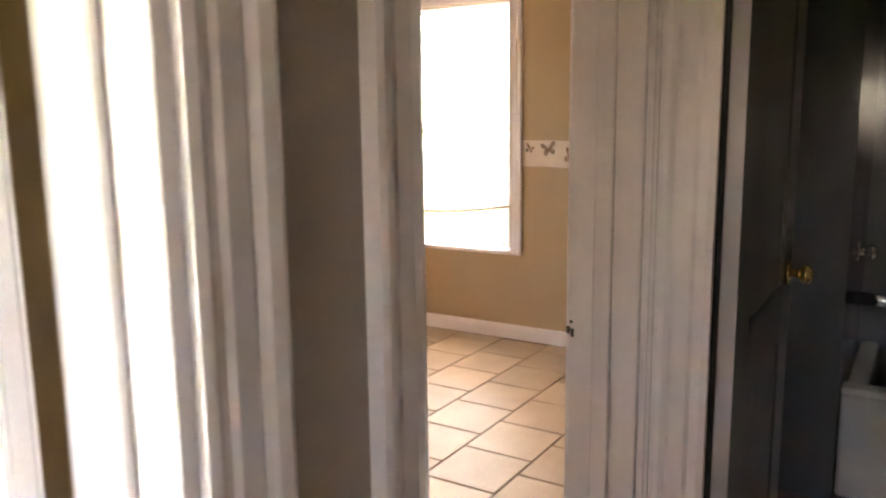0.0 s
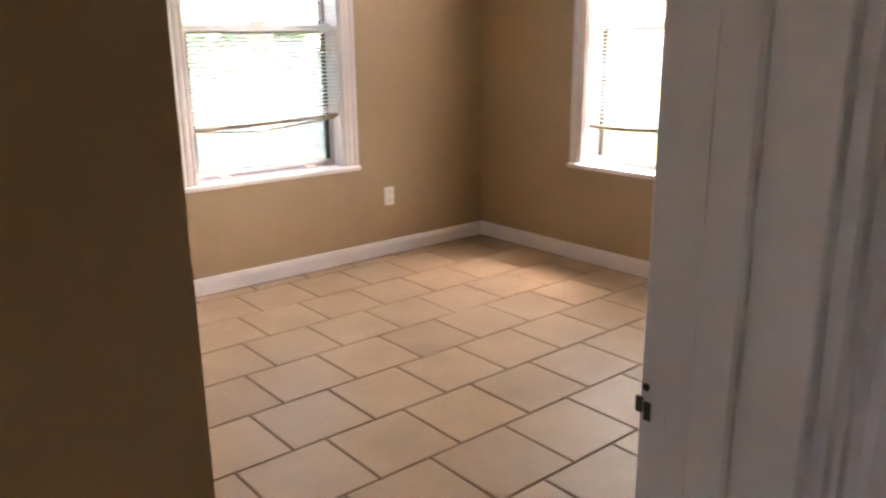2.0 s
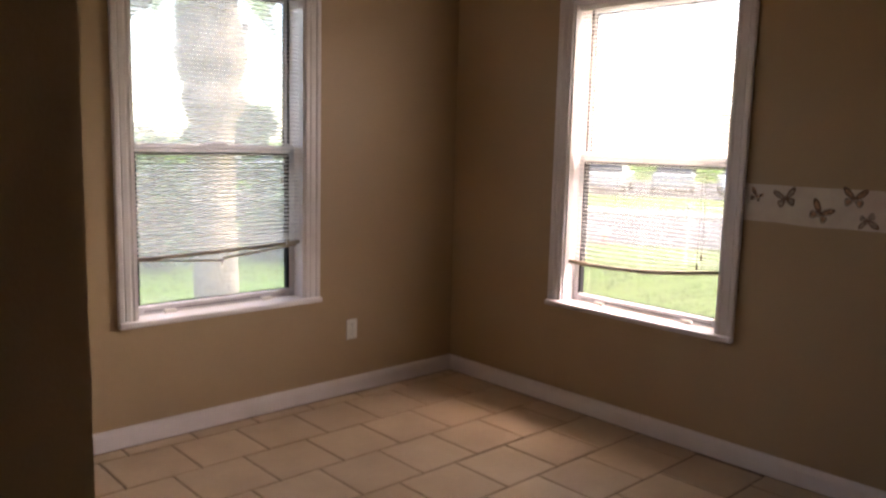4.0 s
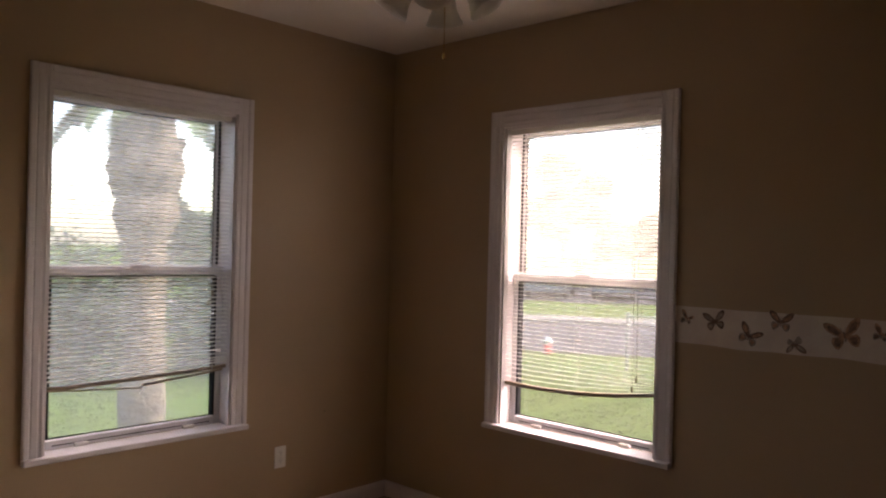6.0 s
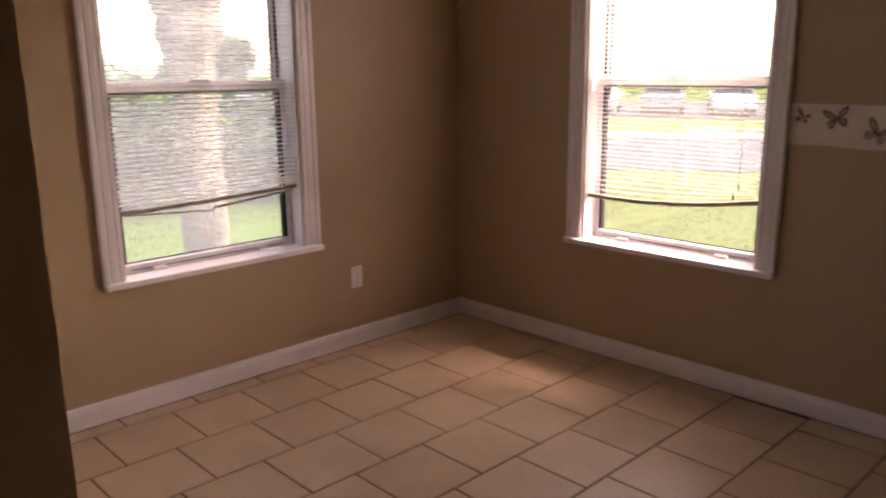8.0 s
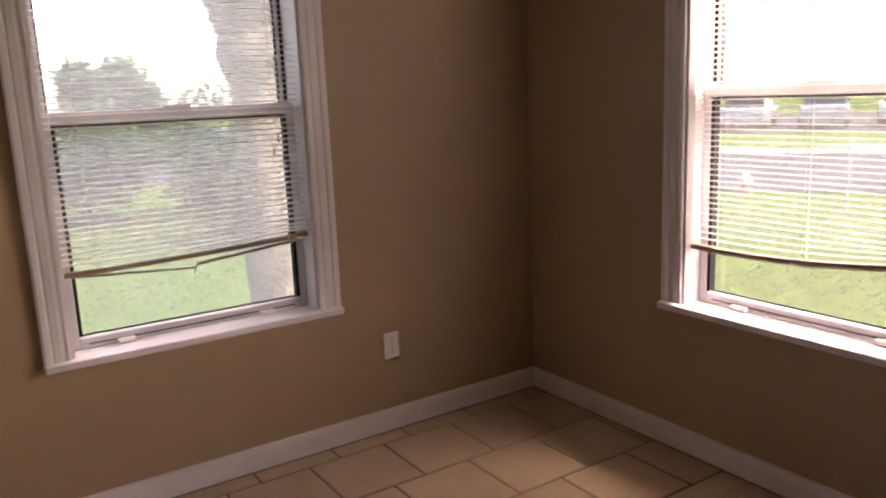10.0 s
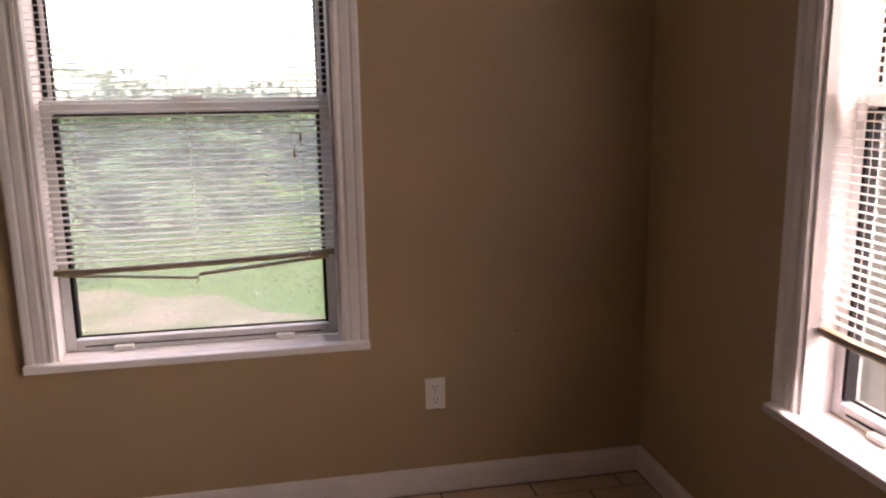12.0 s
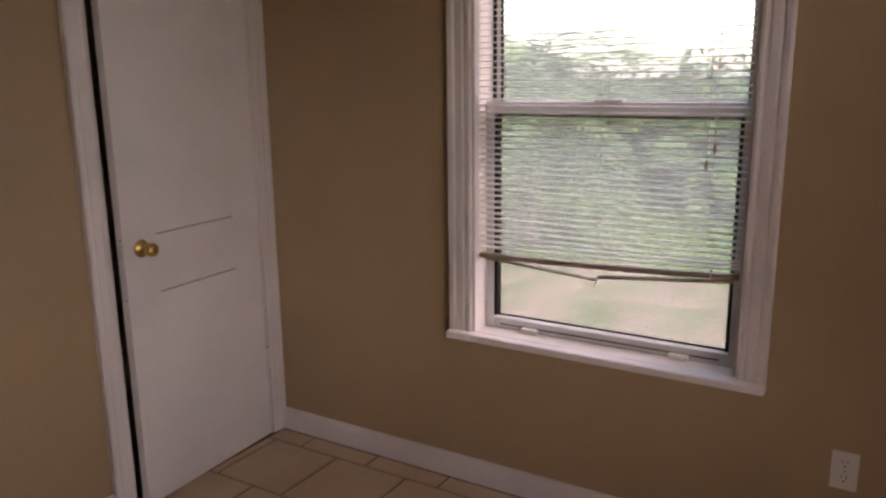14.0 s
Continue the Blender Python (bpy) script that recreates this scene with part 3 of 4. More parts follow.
def wing(bm, outline, side, size, x, inset=0.0):
    """A flat wing; inset shrinks it towards its middle for the pale field inside the rim."""
    cy, cz = sum(p[0] for p in outline) / len(outline), sum(p[1] for p in outline) / len(outline)
    bm.faces.new([bm.verts.new((x, side * size * (u + (cy - u) * inset), size * (v + (cz - v) * inset))) for u, v in outline])


def butterfly(y, z, size, turn, mats, fold=1.0):
    group = part("butterfly_print", tube([(-0.0028, 0, -0.30 * size), (-0.0028, 0, 0.28 * size)], 0.035 * size, 6), WING1, border, m=pose(0, y, z, turn, 0, 0))
    for side in (-1, 1):
        f = size * (fold if side < 0 else 1.0)
        for outline, mat in ((FORE, mats[0]), (HIND, mats[1])):
            bm = bmesh.new()
            wing(bm, outline, side, f, -0.0026)
            part("wing", bm, mat, group)
            bm = bmesh.new()
            wing(bm, outline, side, f, -0.0031, 0.42)
            part("wing_spot", bm, mats[2], group)
    for side in (-1, 1):
        part("antenna", tube([(-0.0028, 0, 0.26 * size), (-0.0028, side * 0.16 * size, 0.52 * size)], 0.012 * size, 4), WING1, group)


SET = [(-2.005, 1.280, 0.040, 20, (WING2, WING3, WING1), 0.7), (-2.137, 1.278, 0.052, -12, (WING1, WING1, WING3), 1.0), (-2.290, 1.226, 0.056, 25, (WING1, WING3, WING2), 0.9),
       (-2.422, 1.298, 0.052, 5, (WING1, WING3, WING2), 1.0), (-2.478, 1.214, 0.046, 170, (WING1, WING3, WING3), 0.8), (-2.672, 1.264, 0.072, -14, (WING2, WING2, WING1), 1.0)]
for rep in range(3):
    for y, z, size, turn, mats, fold in SET:
        if y - 0.80 * rep > -3.48:
            butterfly(y - 0.80 * rep, z, size, turn, mats, fold)

# ---- ceiling fan with a light kit ----
fan = tagged(empty("ceiling_fan", pose(-1.52, -1.84, H)), "white ceiling fan with frosted tulip lights, unlit", "ceiling fan")
part("canopy", lathe([(0.0, 0.0), (0.070, 0.0), (0.068, -0.03), (0.030, -0.06), (0.0, -0.06)], 28), FANM, fan, smooth=True)
part("downrod", tube([(0, 0, -0.05), (0, 0, -0.16)], 0.013, 12), FANM, fan)
part("motor", lathe([(0.0, -0.13), (0.06, -0.135), (0.125, -0.16), (0.135, -0.20), (0.12, -0.245), (0.06, -0.265), (0.0, -0.265)], 32), FANM, fan, smooth=True)
part("switch_housing", lathe([(0.0, -0.26), (0.055, -0.262), (0.052, -0.32), (0.03, -0.345), (0.0, -0.348)], 24), FANM, fan, smooth=True)
for k in range(5):
    a = 72 * k + 12
    iron = part("blade_iron", box((0.10, -0.020, -0.232), (0.22, 0.020, -0.226), 0.002), BRASS, fan, m=pose(0, 0, 0, 0, 0, a))
    blade = box((0.20, -0.062, -0.226), (0.64, 0.062, -0.219), 0.003)
    for v in blade.verts:
        v.co.y *= 0.82 + 0.36 * (v.co.x - 0.2)
        v.co.z += 0.12 * v.co.y
    part("blade", blade, FANM, fan, m=pose(0, 0, 0, 0, 0, a))
for k in range(4):
    a = 90 * k + 36
    arm = part("lamp_arm", tube([(0.04, 0, -0.315), (0.085, 0, -0.325), (0.105, 0, -0.345)], 0.009, 10), BRASS, fan, m=pose(0, 0, 0, 0, 0, a))
    tulip = lathe([(0.020, 0.0), (0.030, -0.012), (0.043, -0.045), (0.046, -0.075), (0.058, -0.105), (0.066, -0.118), (0.063, -0.118), (0.055, -0.104), (0.043, -0.075), (0.040, -0.045), (0.027, -0.013), (0.018, -0.002)], 24)
    part("lamp_shade", tulip, SHADE, fan, "frosted white tulip shade", True, pose(0, 0, 0, 0, 0, a) @ pose(0.100, 0, -0.338, 0, -32, 0))
part("pull_chain", tube([(0.03, 0, -0.33), (0.031, 0, -0.575)], 0.0016, 6), BRASS, fan)
part("chain_fob", lathe([(0.0, 0.0), (0.004, -0.004), (0.006, -0.018), (0.0, -0.026)], 10), BRASS, fan, m=pose(0.031, 0, -0.572))

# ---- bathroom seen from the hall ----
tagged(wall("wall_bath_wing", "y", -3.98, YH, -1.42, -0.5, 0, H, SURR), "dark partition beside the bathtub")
tub = tagged(empty("bathtub", pose(-0.95, -4.69, 0)), "white enamel bathtub in a dark bathroom", "bathtub")
part("apron", box((-0.42, -0.70, 0.0), (-0.37, 0.705, 0.42), 0.015, 2), TUBM, tub)
part("basin_floor", box((-0.368, -0.69, 0.08), (0.44, 0.69, 0.14), 0.03, 3), TUBM, tub)
part("basin_end", box((-0.368, 0.62, 0.142), (0.44, 0.70, 0.42), 0.02, 2), TUBM, tub)
part("rim", box((-0.44, -0.706, 0.4205), (-0.34, 0.706, 0.45), 0.012, 2), TUBM, tub)
tap = tagged(empty("tub_faucet", pose(-0.95, -3.98, 0)), "chrome tub spout and handle on the grey surround", "faucet")
part("spout", tube([(0, 0, 0.71), (0, -0.10, 0.71), (0, -0.14, 0.695), (0, -0.15, 0.67)], [0.028, 0.026, 0.024, 0.02], 14), CHROME, tap, smooth=True)
part("handle", lathe([(0.0, -0.07), (0.025, -0.068), (0.032, -0.05), (0.018, -0.03), (0.018, -0.01), (0.055, -0.006), (0.058, 0.0), (0, 0)], 20, "y"), CHROME, tap, smooth=True, m=pose(0, 0, 0.91))
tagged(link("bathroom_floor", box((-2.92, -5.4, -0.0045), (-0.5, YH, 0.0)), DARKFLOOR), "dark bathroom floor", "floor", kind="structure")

# ---- outside ----
GZ = ground_z
NX, NY = 0.857, 0.515          # the way from the house to the road
TX, TY = -NY, NX


def strip(name, d0, d1, s0, s1, z, mat, label, cat, wob=0.0):
    """A band of ground between distances d0 and d1 along the way to the road."""
    bm = bmesh.new()
    k = 60
    pts = []
    for i in range(k + 1):
        s = s0 + (s1 - s0) * i / k
        a = d0 + wob * noise.noise((s * 0.6, d0, 0))
        b = d1 + wob * noise.noise((s * 0.6, d1, 5))
        pts.append([bm.verts.new((NX * d + TX * s, NY * d + TY * s, z)) for d in (a, b)])
    for p, q in zip(pts, pts[1:]):
        bm.faces.new((p[0], p[1], q[1], q[0]))
    bmesh.ops.recalc_face_normals(bm, faces=bm.faces[:])
    for f in bm.faces:
        if f.normal.z < 0:
            f.normal_flip()
    return tagged(link(name, bm, mat), label, cat, kind="structure")


bm = bmesh.new()
R, K = 400, 72
rings = []
for r in (1, 10, 30, 80, R):
    rings.append([bm.verts.new((-3 + r * math.cos(2 * math.pi * k / K), -2.5 + r * math.sin(2 * math.pi * k / K), GZ)) for k in range(K)])
for a, b in zip(rings, rings[1:]):
    for k in range(K):
        bm.faces.new((a[k], a[(k + 1) % K], b[(k + 1) % K], b[k]))
bm.faces.new(rings[0])
bmesh.ops.recalc_face_normals(bm, faces=bm.faces[:])
tagged(link("ground", bm, GRASS), "green mown lawn around the house", "lawn", kind="structure")
strip("road", 10.9, 17.25, -60, 60, GZ + 0.02, ROADM, "pale grey asphalt road beyond the lawn", "road")
KERBC = material("pale_concrete", (0.20, 0.185, 0.17), 0.9, vary=0.1, scale=1.5, fine=40, bump=0.3, spec=0.05)
kerb = prism([(0, 0), (0, 0.10), (0.02, 0.12), (1.3, 0.135), (1.3, 0)], (NX * 17.3 - TX * 60, NY * 17.3 - TY * 60, GZ), (NX * 17.3 + TX * 60, NY * 17.3 + TY * 60, GZ), (NX, NY, 0))
tagged(link("pavement", kerb, KERBC), "pale concrete kerb and pavement along the far side of the road", "pavement", kind="structure")
strip("parking_lot", 27, 42, -60, 60, GZ + 0.015, ROADM, "pale asphalt parking area far across the road", "parking")

# worn sandy track in front of the first window
bm = bmesh.new()
pts = []
for i in range(50):
    x = -14 + 13.0 * i / 49
    c = 3.9 - 0.04 * (x + 3) + 0.3 * noise.noise((x * 0.5, 0, 2))
    w = 1.45 + 0.6 * noise.noise((x * 1.7, 3, 0))
    f = min(1, (49 - i) / 6)
    pts.append([bm.verts.new((x, c + d * w * f, GZ + 0.004 + 0.008 * (abs(d) < 0.9))) for d in (-1, -0.5, 0, 0.5, 1)])
for p, q in zip(pts, pts[1:]):
    for k in range(4):
        bm.faces.new((p[k], q[k], q[k + 1], p[k + 1]))
bmesh.ops.recalc_face_normals(bm, faces=bm.faces[:])
tagged(link("path", bm, DIRT), "worn bare sandy track with green patches through the lawn", "path", kind="structure")
rng = random.Random(12)
bm = bmesh.new()
for k in range(70):
    c = Vector((rng.uniform(-7, -1.6), rng.uniform(2.7, 5.0), GZ + 0.03))
    a, q = rng.uniform(0, 6.28), rng.uniform(0.02, 0.05)
    d, e = Vector((math.cos(a), math.sin(a), 0.1)) * q, Vector((-math.sin(a), math.cos(a), 0.2)) * q * 0.5
    bm.faces.new([bm.verts.new(c + v) for v in (-d, e * 0.9, d, Vector((0, 0, -0.006)))])
    bm.faces.new([bm.verts.new(c + v) for v in (-d, Vector((0, 0, -0.006)), d, -e)])
DRY = material("dry_leaf", (0.48, 0.40, 0.27), 0.8, vary=0.25, scale=3, fine=30, bump=0.1, spec=0.1)
tagged(link("fallen_leaves", bm, DRY), "pale dry leaves scattered on the sandy track", "leaves", kind="stuff")


def grass_patch(name, label, x0, x1, y0, y1, count, seed):
    """Short uneven blades standing on the lawn."""
    rng = np.random.default_rng(seed)
    p = np.stack([rng.uniform(x0, x1, count), rng.uniform(y0, y1, count), np.full(count, GZ)], 1)
    p[:, 0] += rng.normal(0, 0.8, count)
    p[:, 1] += np.where(p[:, 1] > (y0 + y1) / 2, abs(rng.normal(0, 0.6, count)), 0)
    a = rng.uniform(0, 6.283, count)
    side = np.stack([np.cos(a), np.sin(a), 0 * a], 1) * 0.012
    lean = np.stack([rng.normal(0, 0.035, count), rng.normal(0, 0.035, count), rng.uniform(0.008, 0.028, count)], 1)
    verts = np.stack([p - side, p + side, p + lean], 1).reshape(-1, 3)
    me = bpy.data.meshes.new(name)
    me.from_pydata(verts.tolist(), [], np.arange(count * 3).reshape(-1, 3).tolist())
    me.materials.append(BLADE)
    return tagged(new(name, me), label, "grass", kind="stuff")


def leaf_cloud(name, mat, parent, blobs, count, size, seed, m=None):
    """Many small folded leaves scattered in uneven clumps."""
    rng = np.random.default_rng(seed)
    w = np.array([b[3] ** 2 for b in blobs])
    pick = rng.choice(len(blobs), count, p=w / w.sum())
    cen = np.array([b[:3] for b in blobs])[pick]
    rad = np.array([b[3] for b in blobs])[pick]
    d = rng.normal(size=(count, 3))
    d /= np.linalg.norm(d, axis=1)[:, None]
    p = cen + d * (rad * rng.uniform(0.45, 1.08, count))[:, None] * (1, 1, 0.85)
    a = rng.normal(size=(count, 3))
    a /= np.linalg.norm(a, axis=1)[:, None]
    b = np.cross(a, rng.normal(size=(count, 3)))
    b /= np.linalg.norm(b, axis=1)[:, None]
    s = (size * rng.uniform(0.6, 1.4, count))[:, None]
    verts = np.stack([p - a * s, p + b * s * 0.45, p + a * s, p - b * s * 0.45], 1).reshape(-1, 3)
    faces = np.arange(count * 4).reshape(-1, 4)
    me = bpy.data.meshes.new(name)
    me.from_pydata(verts.tolist(), [], faces.tolist())
    me.materials.append(mat)
    ob = new(name, me)
    ob.parent = parent
    return ob


def shrub(label, x, y, r, h, seed, mat=LEAF2, count=2600, size=0.09):
    rng = random.Random(seed)
    t = tagged(empty("shrub", pose(x, y, GZ)), label, "shrub", group="shrubs outside")
    blobs = []
    for k in range(9):
        a, q = rng.uniform(0, 6.28), rng.uniform(0, 0.75) * r
        blobs.append((q * math.cos(a), q * math.sin(a), h * rng.uniform(0.25, 0.85), r * rng.uniform(0.3, 0.5)))
    for k in range(4):
        a = 1.57 * k + rng.uniform(0, 1)
        part("stem", tube([(0.1 * math.cos(a), 0.1 * math.sin(a), 0), (0.3 * r * math.cos(a), 0.3 * r * math.sin(a), 0.4 * h), (0.5 * r * math.cos(a), 0.5 * r * math.sin(a), 0.75 * h)], [0.04, 0.03, 0.012], 7), BARK, t)
    leaf_cloud("foliage", mat, t, blobs, count, size, seed)
    return t


def tree(label, x, y, h, r, seed, mat=LEAF2, count=5000, size=0.14):
    rng = random.Random(seed)
    t = tagged(empty("tree", pose(x, y, GZ)), label, "tree", group="trees outside")
    part("trunk", tube([(0, 0, 0), (0.05, 0.03, h * 0.2), (-0.04, 0.08, h * 0.4), (0.03, 0, h * 0.65)], [0.26, 0.20, 0.16, 0.08], 10), BARK, t, smooth=True)
    blobs = []
    for k in range(8):
        a, q, z = 0.8 * k + rng.uniform(0, 0.5), r * rng.uniform(0.3, 0.8), h * rng.uniform(0.45, 0.95)
        part("limb", tube([(0, 0.05, h * 0.33), (q * 0.5 * math.cos(a), q * 0.5 * math.sin(a), (z + h * 0.35) / 2), (q * math.cos(a), q * math.sin(a), z)], [0.10, 0.06, 0.02], 7), BARK, t)
        blobs.append((q * math.cos(a), q * math.sin(a), z, r * rng.uniform(0.3, 0.5)))
    leaf_cloud("crown", mat, t, blobs, count, size, seed)
    return t


def frond(length, droop, n=26, wide=0.42):
    """A feather frond: a bowed midrib with paired narrow leaflets."""
    bm = bmesh.new()
    pts = []
    for k in range(n + 1):
        f = k / n
        pts.append(Vector((length * (f - 0.12 * f * f), 0, length * (0.42 * f - droop * f * f))))
    for k in range(1, n):
        f = k / n
        d = (pts[k + 1] - pts[k - 1]).normalized()
        reach = wide * length * (math.sin(math.pi * (0.1 + 0.86 * f)) ** 0.8) * 0.55
        for side in (-1, 1):
            tip = pts[k] + Vector((reach * 0.75, side * reach, -reach * 0.55))
            w = d * 0.022
            mid = (pts[k] + tip) / 2 + Vector((0, 0, 0.04))
            a, b, c, e, g = (bm.verts.new(v) for v in (pts[k] - w, pts[k] + w, mid + w, mid - w, tip))
            bm.faces.new((a, b, c, e)), bm.faces.new((e, c, g))
    rib = tube([pts[k] for k in range(0, n + 1, 2)], [0.018 * (1 - 0.8 * k / n) for k in range(0, n + 1, 2)], 5)
    return add(bm, rib)


def palm(label, x, y, trunk, fronds, seed, lobes=True, radius=0.22, length=1.9):
    rng = random.Random(seed)
    t = tagged(empty("palm_tree", pose(x, y, GZ)), label, "palm tree", group="palms outside")
    prof = [(radius * 1.25, 0.0), (radius * 1.02, 0.25), (radius, 1.0), (radius * 0.96, trunk - 0.9)]
    if lobes:
        prof += [(radius * 1.05, trunk - 0.72), (radius * 1.45, trunk - 0.52), (radius * 1.25, trunk - 0.36), (radius * 1.75, trunk - 0.12), (radius * 1.35, trunk + 0.10), (radius * 1.1, trunk + 0.45), (radius * 0.5, trunk + 0.8)]
    else:
        prof += [(radius * 0.9, trunk)]
    bm = lathe([(0.0, 0.0)] + prof + [(0.0, prof[-1][1])], 22)
    bmesh.ops.subdivide_edges(bm, edges=[e for e in bm.edges if abs(e.verts[0].co.z - e.verts[1].co.z) > 0.12], cuts=3)
    for v in bm.verts:
        r = math.hypot(v.co.x, v.co.y)
        if r > 0.02:
            f = 1 + 0.16 * noise.noise((v.co.x * 4, v.co.y * 4, v.co.z * 3 + seed))
            v.co.x, v.co.y = v.co.x * f, v.co.y * f
    part("trunk", bm, BARK, t, "rough grey palm trunk with swollen boots", True)
    if lobes:
        for k in range(16):
            a, z = 137.5 * k, trunk - 0.36 + 0.03 * k
            stub = tube([(radius * 0.9, 0, 0), (radius * 1.35, 0, 0.04), (radius * 1.55, 0, 0.10), (radius * 1.52, 0, 0.15)], [0.07, 0.065, 0.045, 0.025], 8)
            part("frond_stub", stub, BARK, t, "cut grey frond stub", True, pose(0, 0, z, 0, rng.uniform(-12, 12), a))
    top = prof[-1][1]
    meshes = {}
    for k in range(fronds):
        kind = k % 3
        m = pose(0, 0, top - (0.4 if lobes else 0.25) * rng.random(), 0, rng.uniform(-40, 18) if lobes else rng.uniform(-38, 42), 137.5 * k + rng.uniform(-15, 15))
        if kind not in meshes:
            o = part("frond", frond(length * (0.8 + 0.2 * kind), (0.55, 0.8, 1.0)[kind]), LEAF, t, m=m)
            meshes[kind] = o.data
        else:
            o = new("frond", meshes[kind])
            o.parent, o.matrix_basis = t, m
    return t


palm("stout palm tree with swollen grey trunk beside the house", -0.30, 2.75, 2.75, 16, 3, True, 0.185, 0.75)
palm("low palm with pale arching fronds behind the track", -4.9, 6.4, 1.9, 30, 5, False, 0.20, 2.2)
palm("low palm with pale arching fronds near the hedge", -3.3, 9.6, 0.9, 20, 8, False, 0.18, 1.9)
for k, (x, y, r, h) in enumerate([(-8.5, 9.5, 1.7, 2.7), (-6.6, 10.5, 1.6, 2.3), (-2.4, 10.8, 1.7, 1.9), (-0.2, 11.2, 1.8, 1.7), (2.2, 10.2, 1.9, 1.8), (4.6, 9.2, 1.8, 1.9), (6.8, 11.0, 1.6, 1.6), (1.2, 7.6, 1.2, 1.3), (3.4, 6.8, 1.1, 1.2), (-10.5, 8.5, 1.7, 2.6), (-4.4, 11.6, 1.6, 2.0), (6.2, 8.0, 1.3, 1.4)]):
    shrub("dense green garden shrub at the edge of the lawn", x, y, r, h, 20 + k)
for k, (x, y, h, r) in enumerate([(-15, 19, 4.6, 2.2), (2.5, 24, 3.0, 1.7), (10, 23, 3.4, 1.8)]):
    tree("leafy tree behind the hedge", x, y, h, r, 50 + k)
for k, (d, s, h, r) in enumerate([(52, 12, 7, 4.5), (45, 1.6, 7.5, 2.7), (58, -3, 4.5, 3.5), (52, -12, 6, 4), (55, 22, 8, 5), (54, -24, 6, 4.5)]):
    tree("distant hazy tree across the parking area", NX * d + TX * s, NY * d + TY * s, h, r, 80 + k, HAZE, 3500, 0.3)


def car(label, x, y, turn, paint):
    c = tagged(empty("car", pose(x, y, GZ + 0.015, 0, 0, turn)), label, "car", group="parked cars")
    bm = box((-2.15, -0.86, 0.28), (2.15, 0.86, 0.86), 0.12, 3)
    part("body", bm, paint, c, smooth=False)
    cab = box((-1.35, -0.78, 0.80), (1.0, 0.78, 1.44), 0.06, 2)
    for v in cab.verts:
        f = (v.co.z - 0.80) / 0.64
        v.co.x *= 1 - 0.26 * f
        v.co.y *= 1 - 0.16 * f
    part("cabin_glass", cab, CARGL, c)
    part("roof", box((-0.98, -0.64, 1.42), (0.72, 0.64, 1.47), 0.02, 2), paint, c)
    for wx in (-1.35, 1.35):
        for wy in (-0.80, 0.80):
            wheel = part("wheel", lathe([(0.0, -0.10), (0.20, -0.10), (0.31, -0.09), (0.325, 0.0), (0.31, 0.09), (0.20, 0.10), (0, 0.10)], 20, "y"), TYRE, c, smooth=True, m=pose(wx, wy, 0.325))
            part("rim", lathe([(0.0, -0.112), (0.18, -0.108), (0.19, -0.09), (0.19, 0.09), (0.18, 0.108), (0, 0.112)], 16, "y"), GALV, wheel)
    for wy in (-0.6, 0.6):
        part("headlight", box((2.10, wy - 0.16, 0.60), (2.17, wy + 0.16, 0.72), 0.02), PLATE, c)
    return c


head = math.degrees(math.atan2(TY, TX))
CARD = material("dark_car_paint", (0.06, 0.065, 0.08), 0.25, vary=0.03, bump=0)
CARR = material("red_car_paint", (0.25, 0.03, 0.03), 0.25, vary=0.03, bump=0)
COATS = [("white", CARW), ("grey", CARG), ("white", CARW), ("dark", CARD), ("white", CARW), ("grey", CARG), ("red", CARR)]
for k in range(13):
    shade, paint = COATS[(k * 3) % 7]
    d, across = 30.6 + random.uniform(-0.4, 0.4), -12.5 + 2.75 * k
    car(shade + " parked car in a row far across the road", NX * d + TX * across, NY * d + TY * across, head - 90 + random.uniform(-4, 4), paint)

grass_patch("grass", "short green grass blades on the lawn", 3.0, 8.0, -2.5, 6.5, 26000, 4)
grass_patch("grass", "short green grass blades below the window", -7.0, 3.0, 5.6, 8.5, 17000, 5)
grass_patch("grass", "thin grass blades at the end of the sandy track", -2.3, 0.6, 2.6, 5.4, 5000, 6)

# low chain-link fence before the road
fence = tagged(empty("fence", pose(8.55, 3.2, GZ)), "low galvanised chain-link fence along the road", "fence")
fx, fy = 0.30, -0.954
for k in range(-1, 4):
    a = 3.0 * k
    if k >= 0:
        p = part("post", tube([(fx * a, fy * a, 0), (fx * a, fy * a, 0.98)], 0.026, 10), GALV, fence)
        part("post_cap", lathe([(0.0, 1.01), (0.02, 1.0), (0.03, 0.98), (0.0, 0.98)], 10), GALV, p, m=pose(fx * a, fy * a, 0))
part("top_rail", tube([(0, 0, 0.95), (fx * 9, fy * 9, 0.95)], 0.017, 8), GALV, fence)
wire = bmesh.new()
for k in range(0, 90):
    a = 0.1 * k
    for lean in (-1, 1):
        p, q = Vector((fx * a, fy * a, 0.05)), Vector((fx * (a + lean * 0.9), fy * (a + lean * 0.9), 0.95))
        if 0 <= a + lean * 0.9 <= 9:
            add(wire, tube([p, q], 0.0022, 3))
tagged(part("wire_mesh", wire, GALV, fence), kind="stuff")

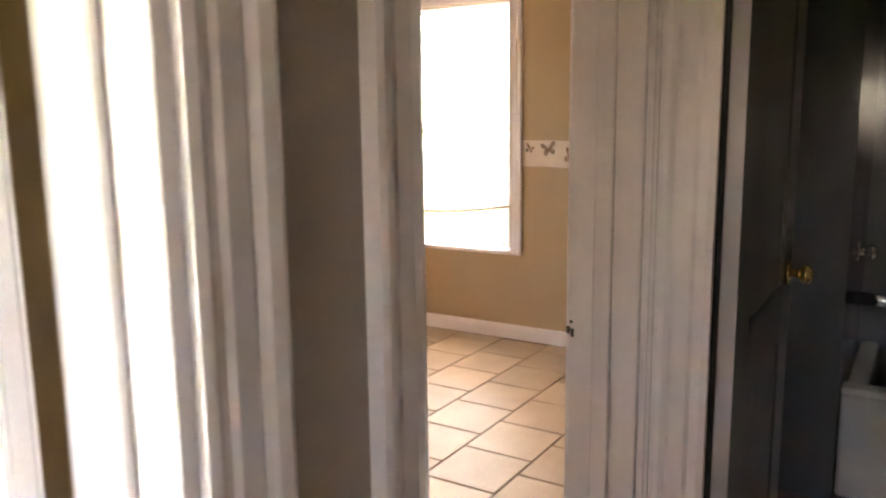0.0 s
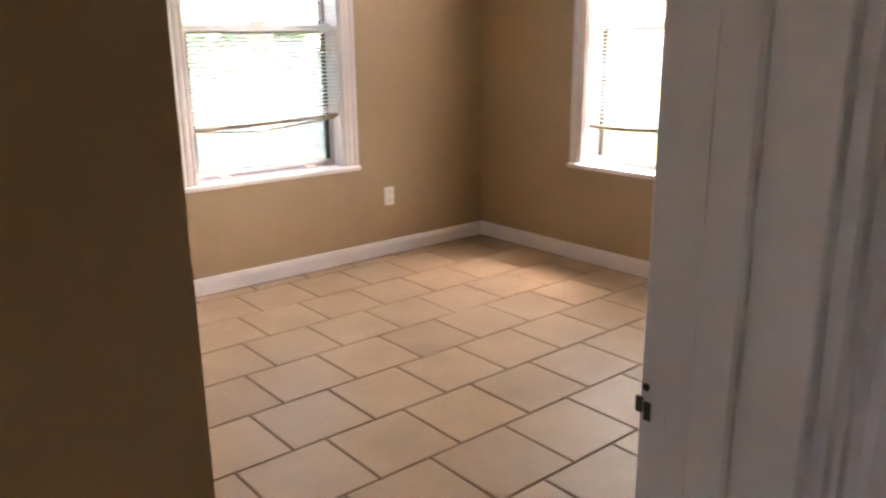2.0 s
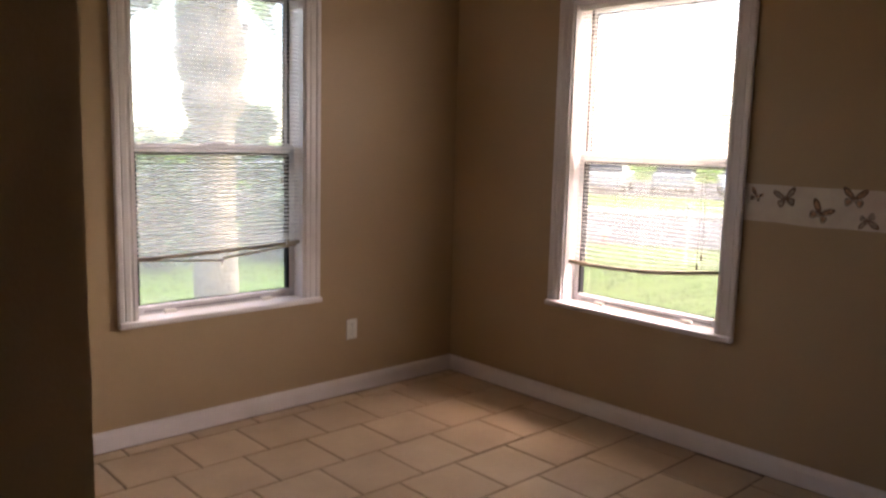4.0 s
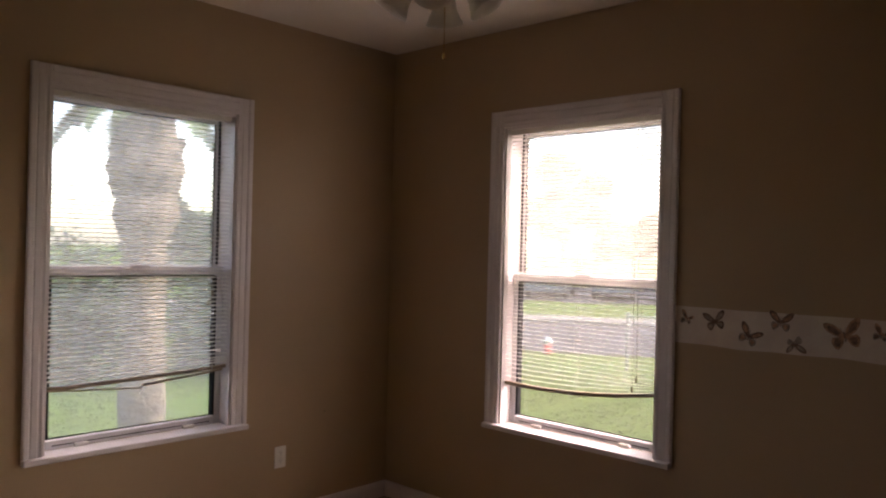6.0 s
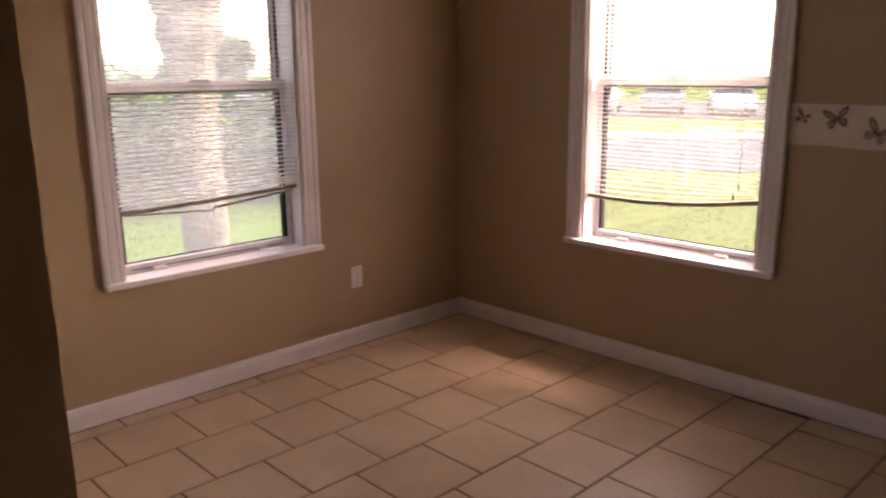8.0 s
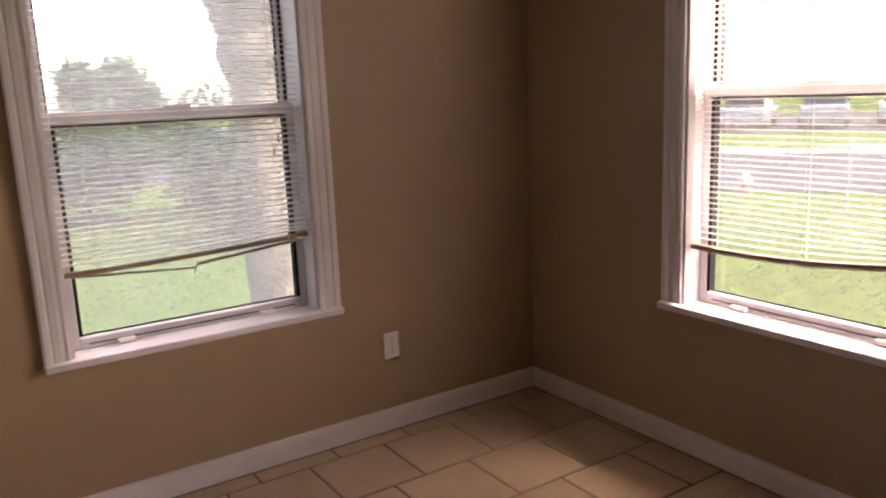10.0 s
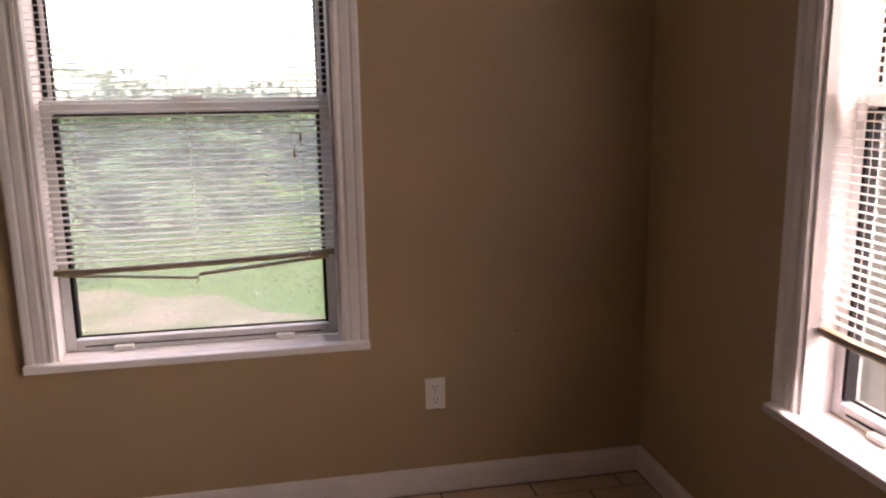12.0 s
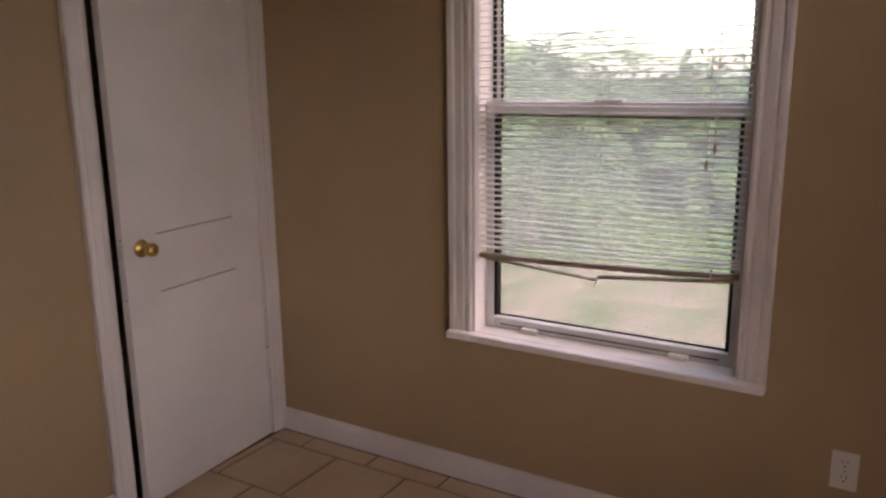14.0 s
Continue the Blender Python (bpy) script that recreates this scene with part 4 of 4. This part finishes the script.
hydrant = tagged(empty("fire_hydrant", pose(9.3, 5.4, GZ) @ Matrix.Scale(0.68, 4)), "small white and red hydrant standing on the lawn", "hydrant")
part("barrel", lathe([(0.0, 0.0), (0.15, 0.0), (0.15, 0.04), (0.10, 0.05), (0.10, 0.30), (0.0, 0.30)], 18), REDP, hydrant, smooth=True)
part("bonnet", lathe([(0.0, 0.52), (0.03, 0.51), (0.06, 0.47), (0.12, 0.42), (0.13, 0.36), (0.12, 0.30), (0.0, 0.30)], 18), WHITEP, hydrant, smooth=True)
for side in (-1, 1):
    part("nozzle", lathe([(0.0, 0.0), (0.05, 0.0), (0.05, 0.16 * side), (0.0, 0.16 * side)], 12, "y"), WHITEP, hydrant, m=pose(0, 0, 0.34))

# ---- floor tiles ----
PITCH_Y, PITCH_X, JOINT = 0.3405, 0.3415, 0.009
START = {-3: -1.48, -2: -1.62, -1: -1.76, 0: -1.905, 1: -2.055, 2: -2.203, 3: -2.08, 4: -2.22, 5: -2.03, 6: -2.17, 7: -2.31, 8: -2.45}
tile_meshes = {}
floor_ob = bpy.data.objects["floor"]


def tile(xa, xb, ya, yb):
    """One ceramic tile with eased edges, cut to fit the walls."""
    w, d = round(xb - xa, 3), round(yb - ya, 3)
    if w < 0.02 or d < 0.02:
        return
    if (w, d) not in tile_meshes:
        bm = bmesh.new()
        e = 0.0035
        lo = [(0, 0), (w, 0), (w, d), (0, d)]
        hi = [(e, e), (w - e, e), (w - e, d - e), (e, d - e)]
        r = [[bm.verts.new((x, y, z)) for x, y in q] for q, z in ((lo, -0.009), (lo, -0.0022), (hi, 0.0))]
        for a, b in zip(r, r[1:]):
            for k in range(4):
                bm.faces.new((a[k], a[(k + 1) % 4], b[(k + 1) % 4], b[k]))
        bm.faces.new(r[2])
        bmesh.ops.recalc_face_normals(bm, faces=bm.faces[:])
        me = bpy.data.meshes.new("tile")
        bm.to_mesh(me)
        bm.free()
        me.materials.append(TILE)
        tile_meshes[(w, d)] = me
    o = new("tile", tile_meshes[(w, d)])
    o.parent = floor_ob
    o.matrix_basis = pose(xa, ya, random.uniform(-0.0006, 0.0), random.uniform(-0.12, 0.12), random.uniform(-0.12, 0.12), 0)


for k, x0 in START.items():
    top = -0.797 - PITCH_Y * (k - 0) - JOINT / 2
    bot = top - PITCH_Y + JOINT
    top, bot = min(top, -0.021), max(bot, YR + 0.021)
    if top - bot < 0.02:
        continue
    i0 = -12
    for i in range(i0, 13):
        xa = x0 + PITCH_X * i + JOINT / 2
        xb = xa + PITCH_X - JOINT
        left = XC if (top + bot) / 2 > YE else XV
        xa, xb = max(xa, left + 0.021), min(xb, -0.021)
        if xb - xa > 0.02:
            tile(xa, xb, bot, top)
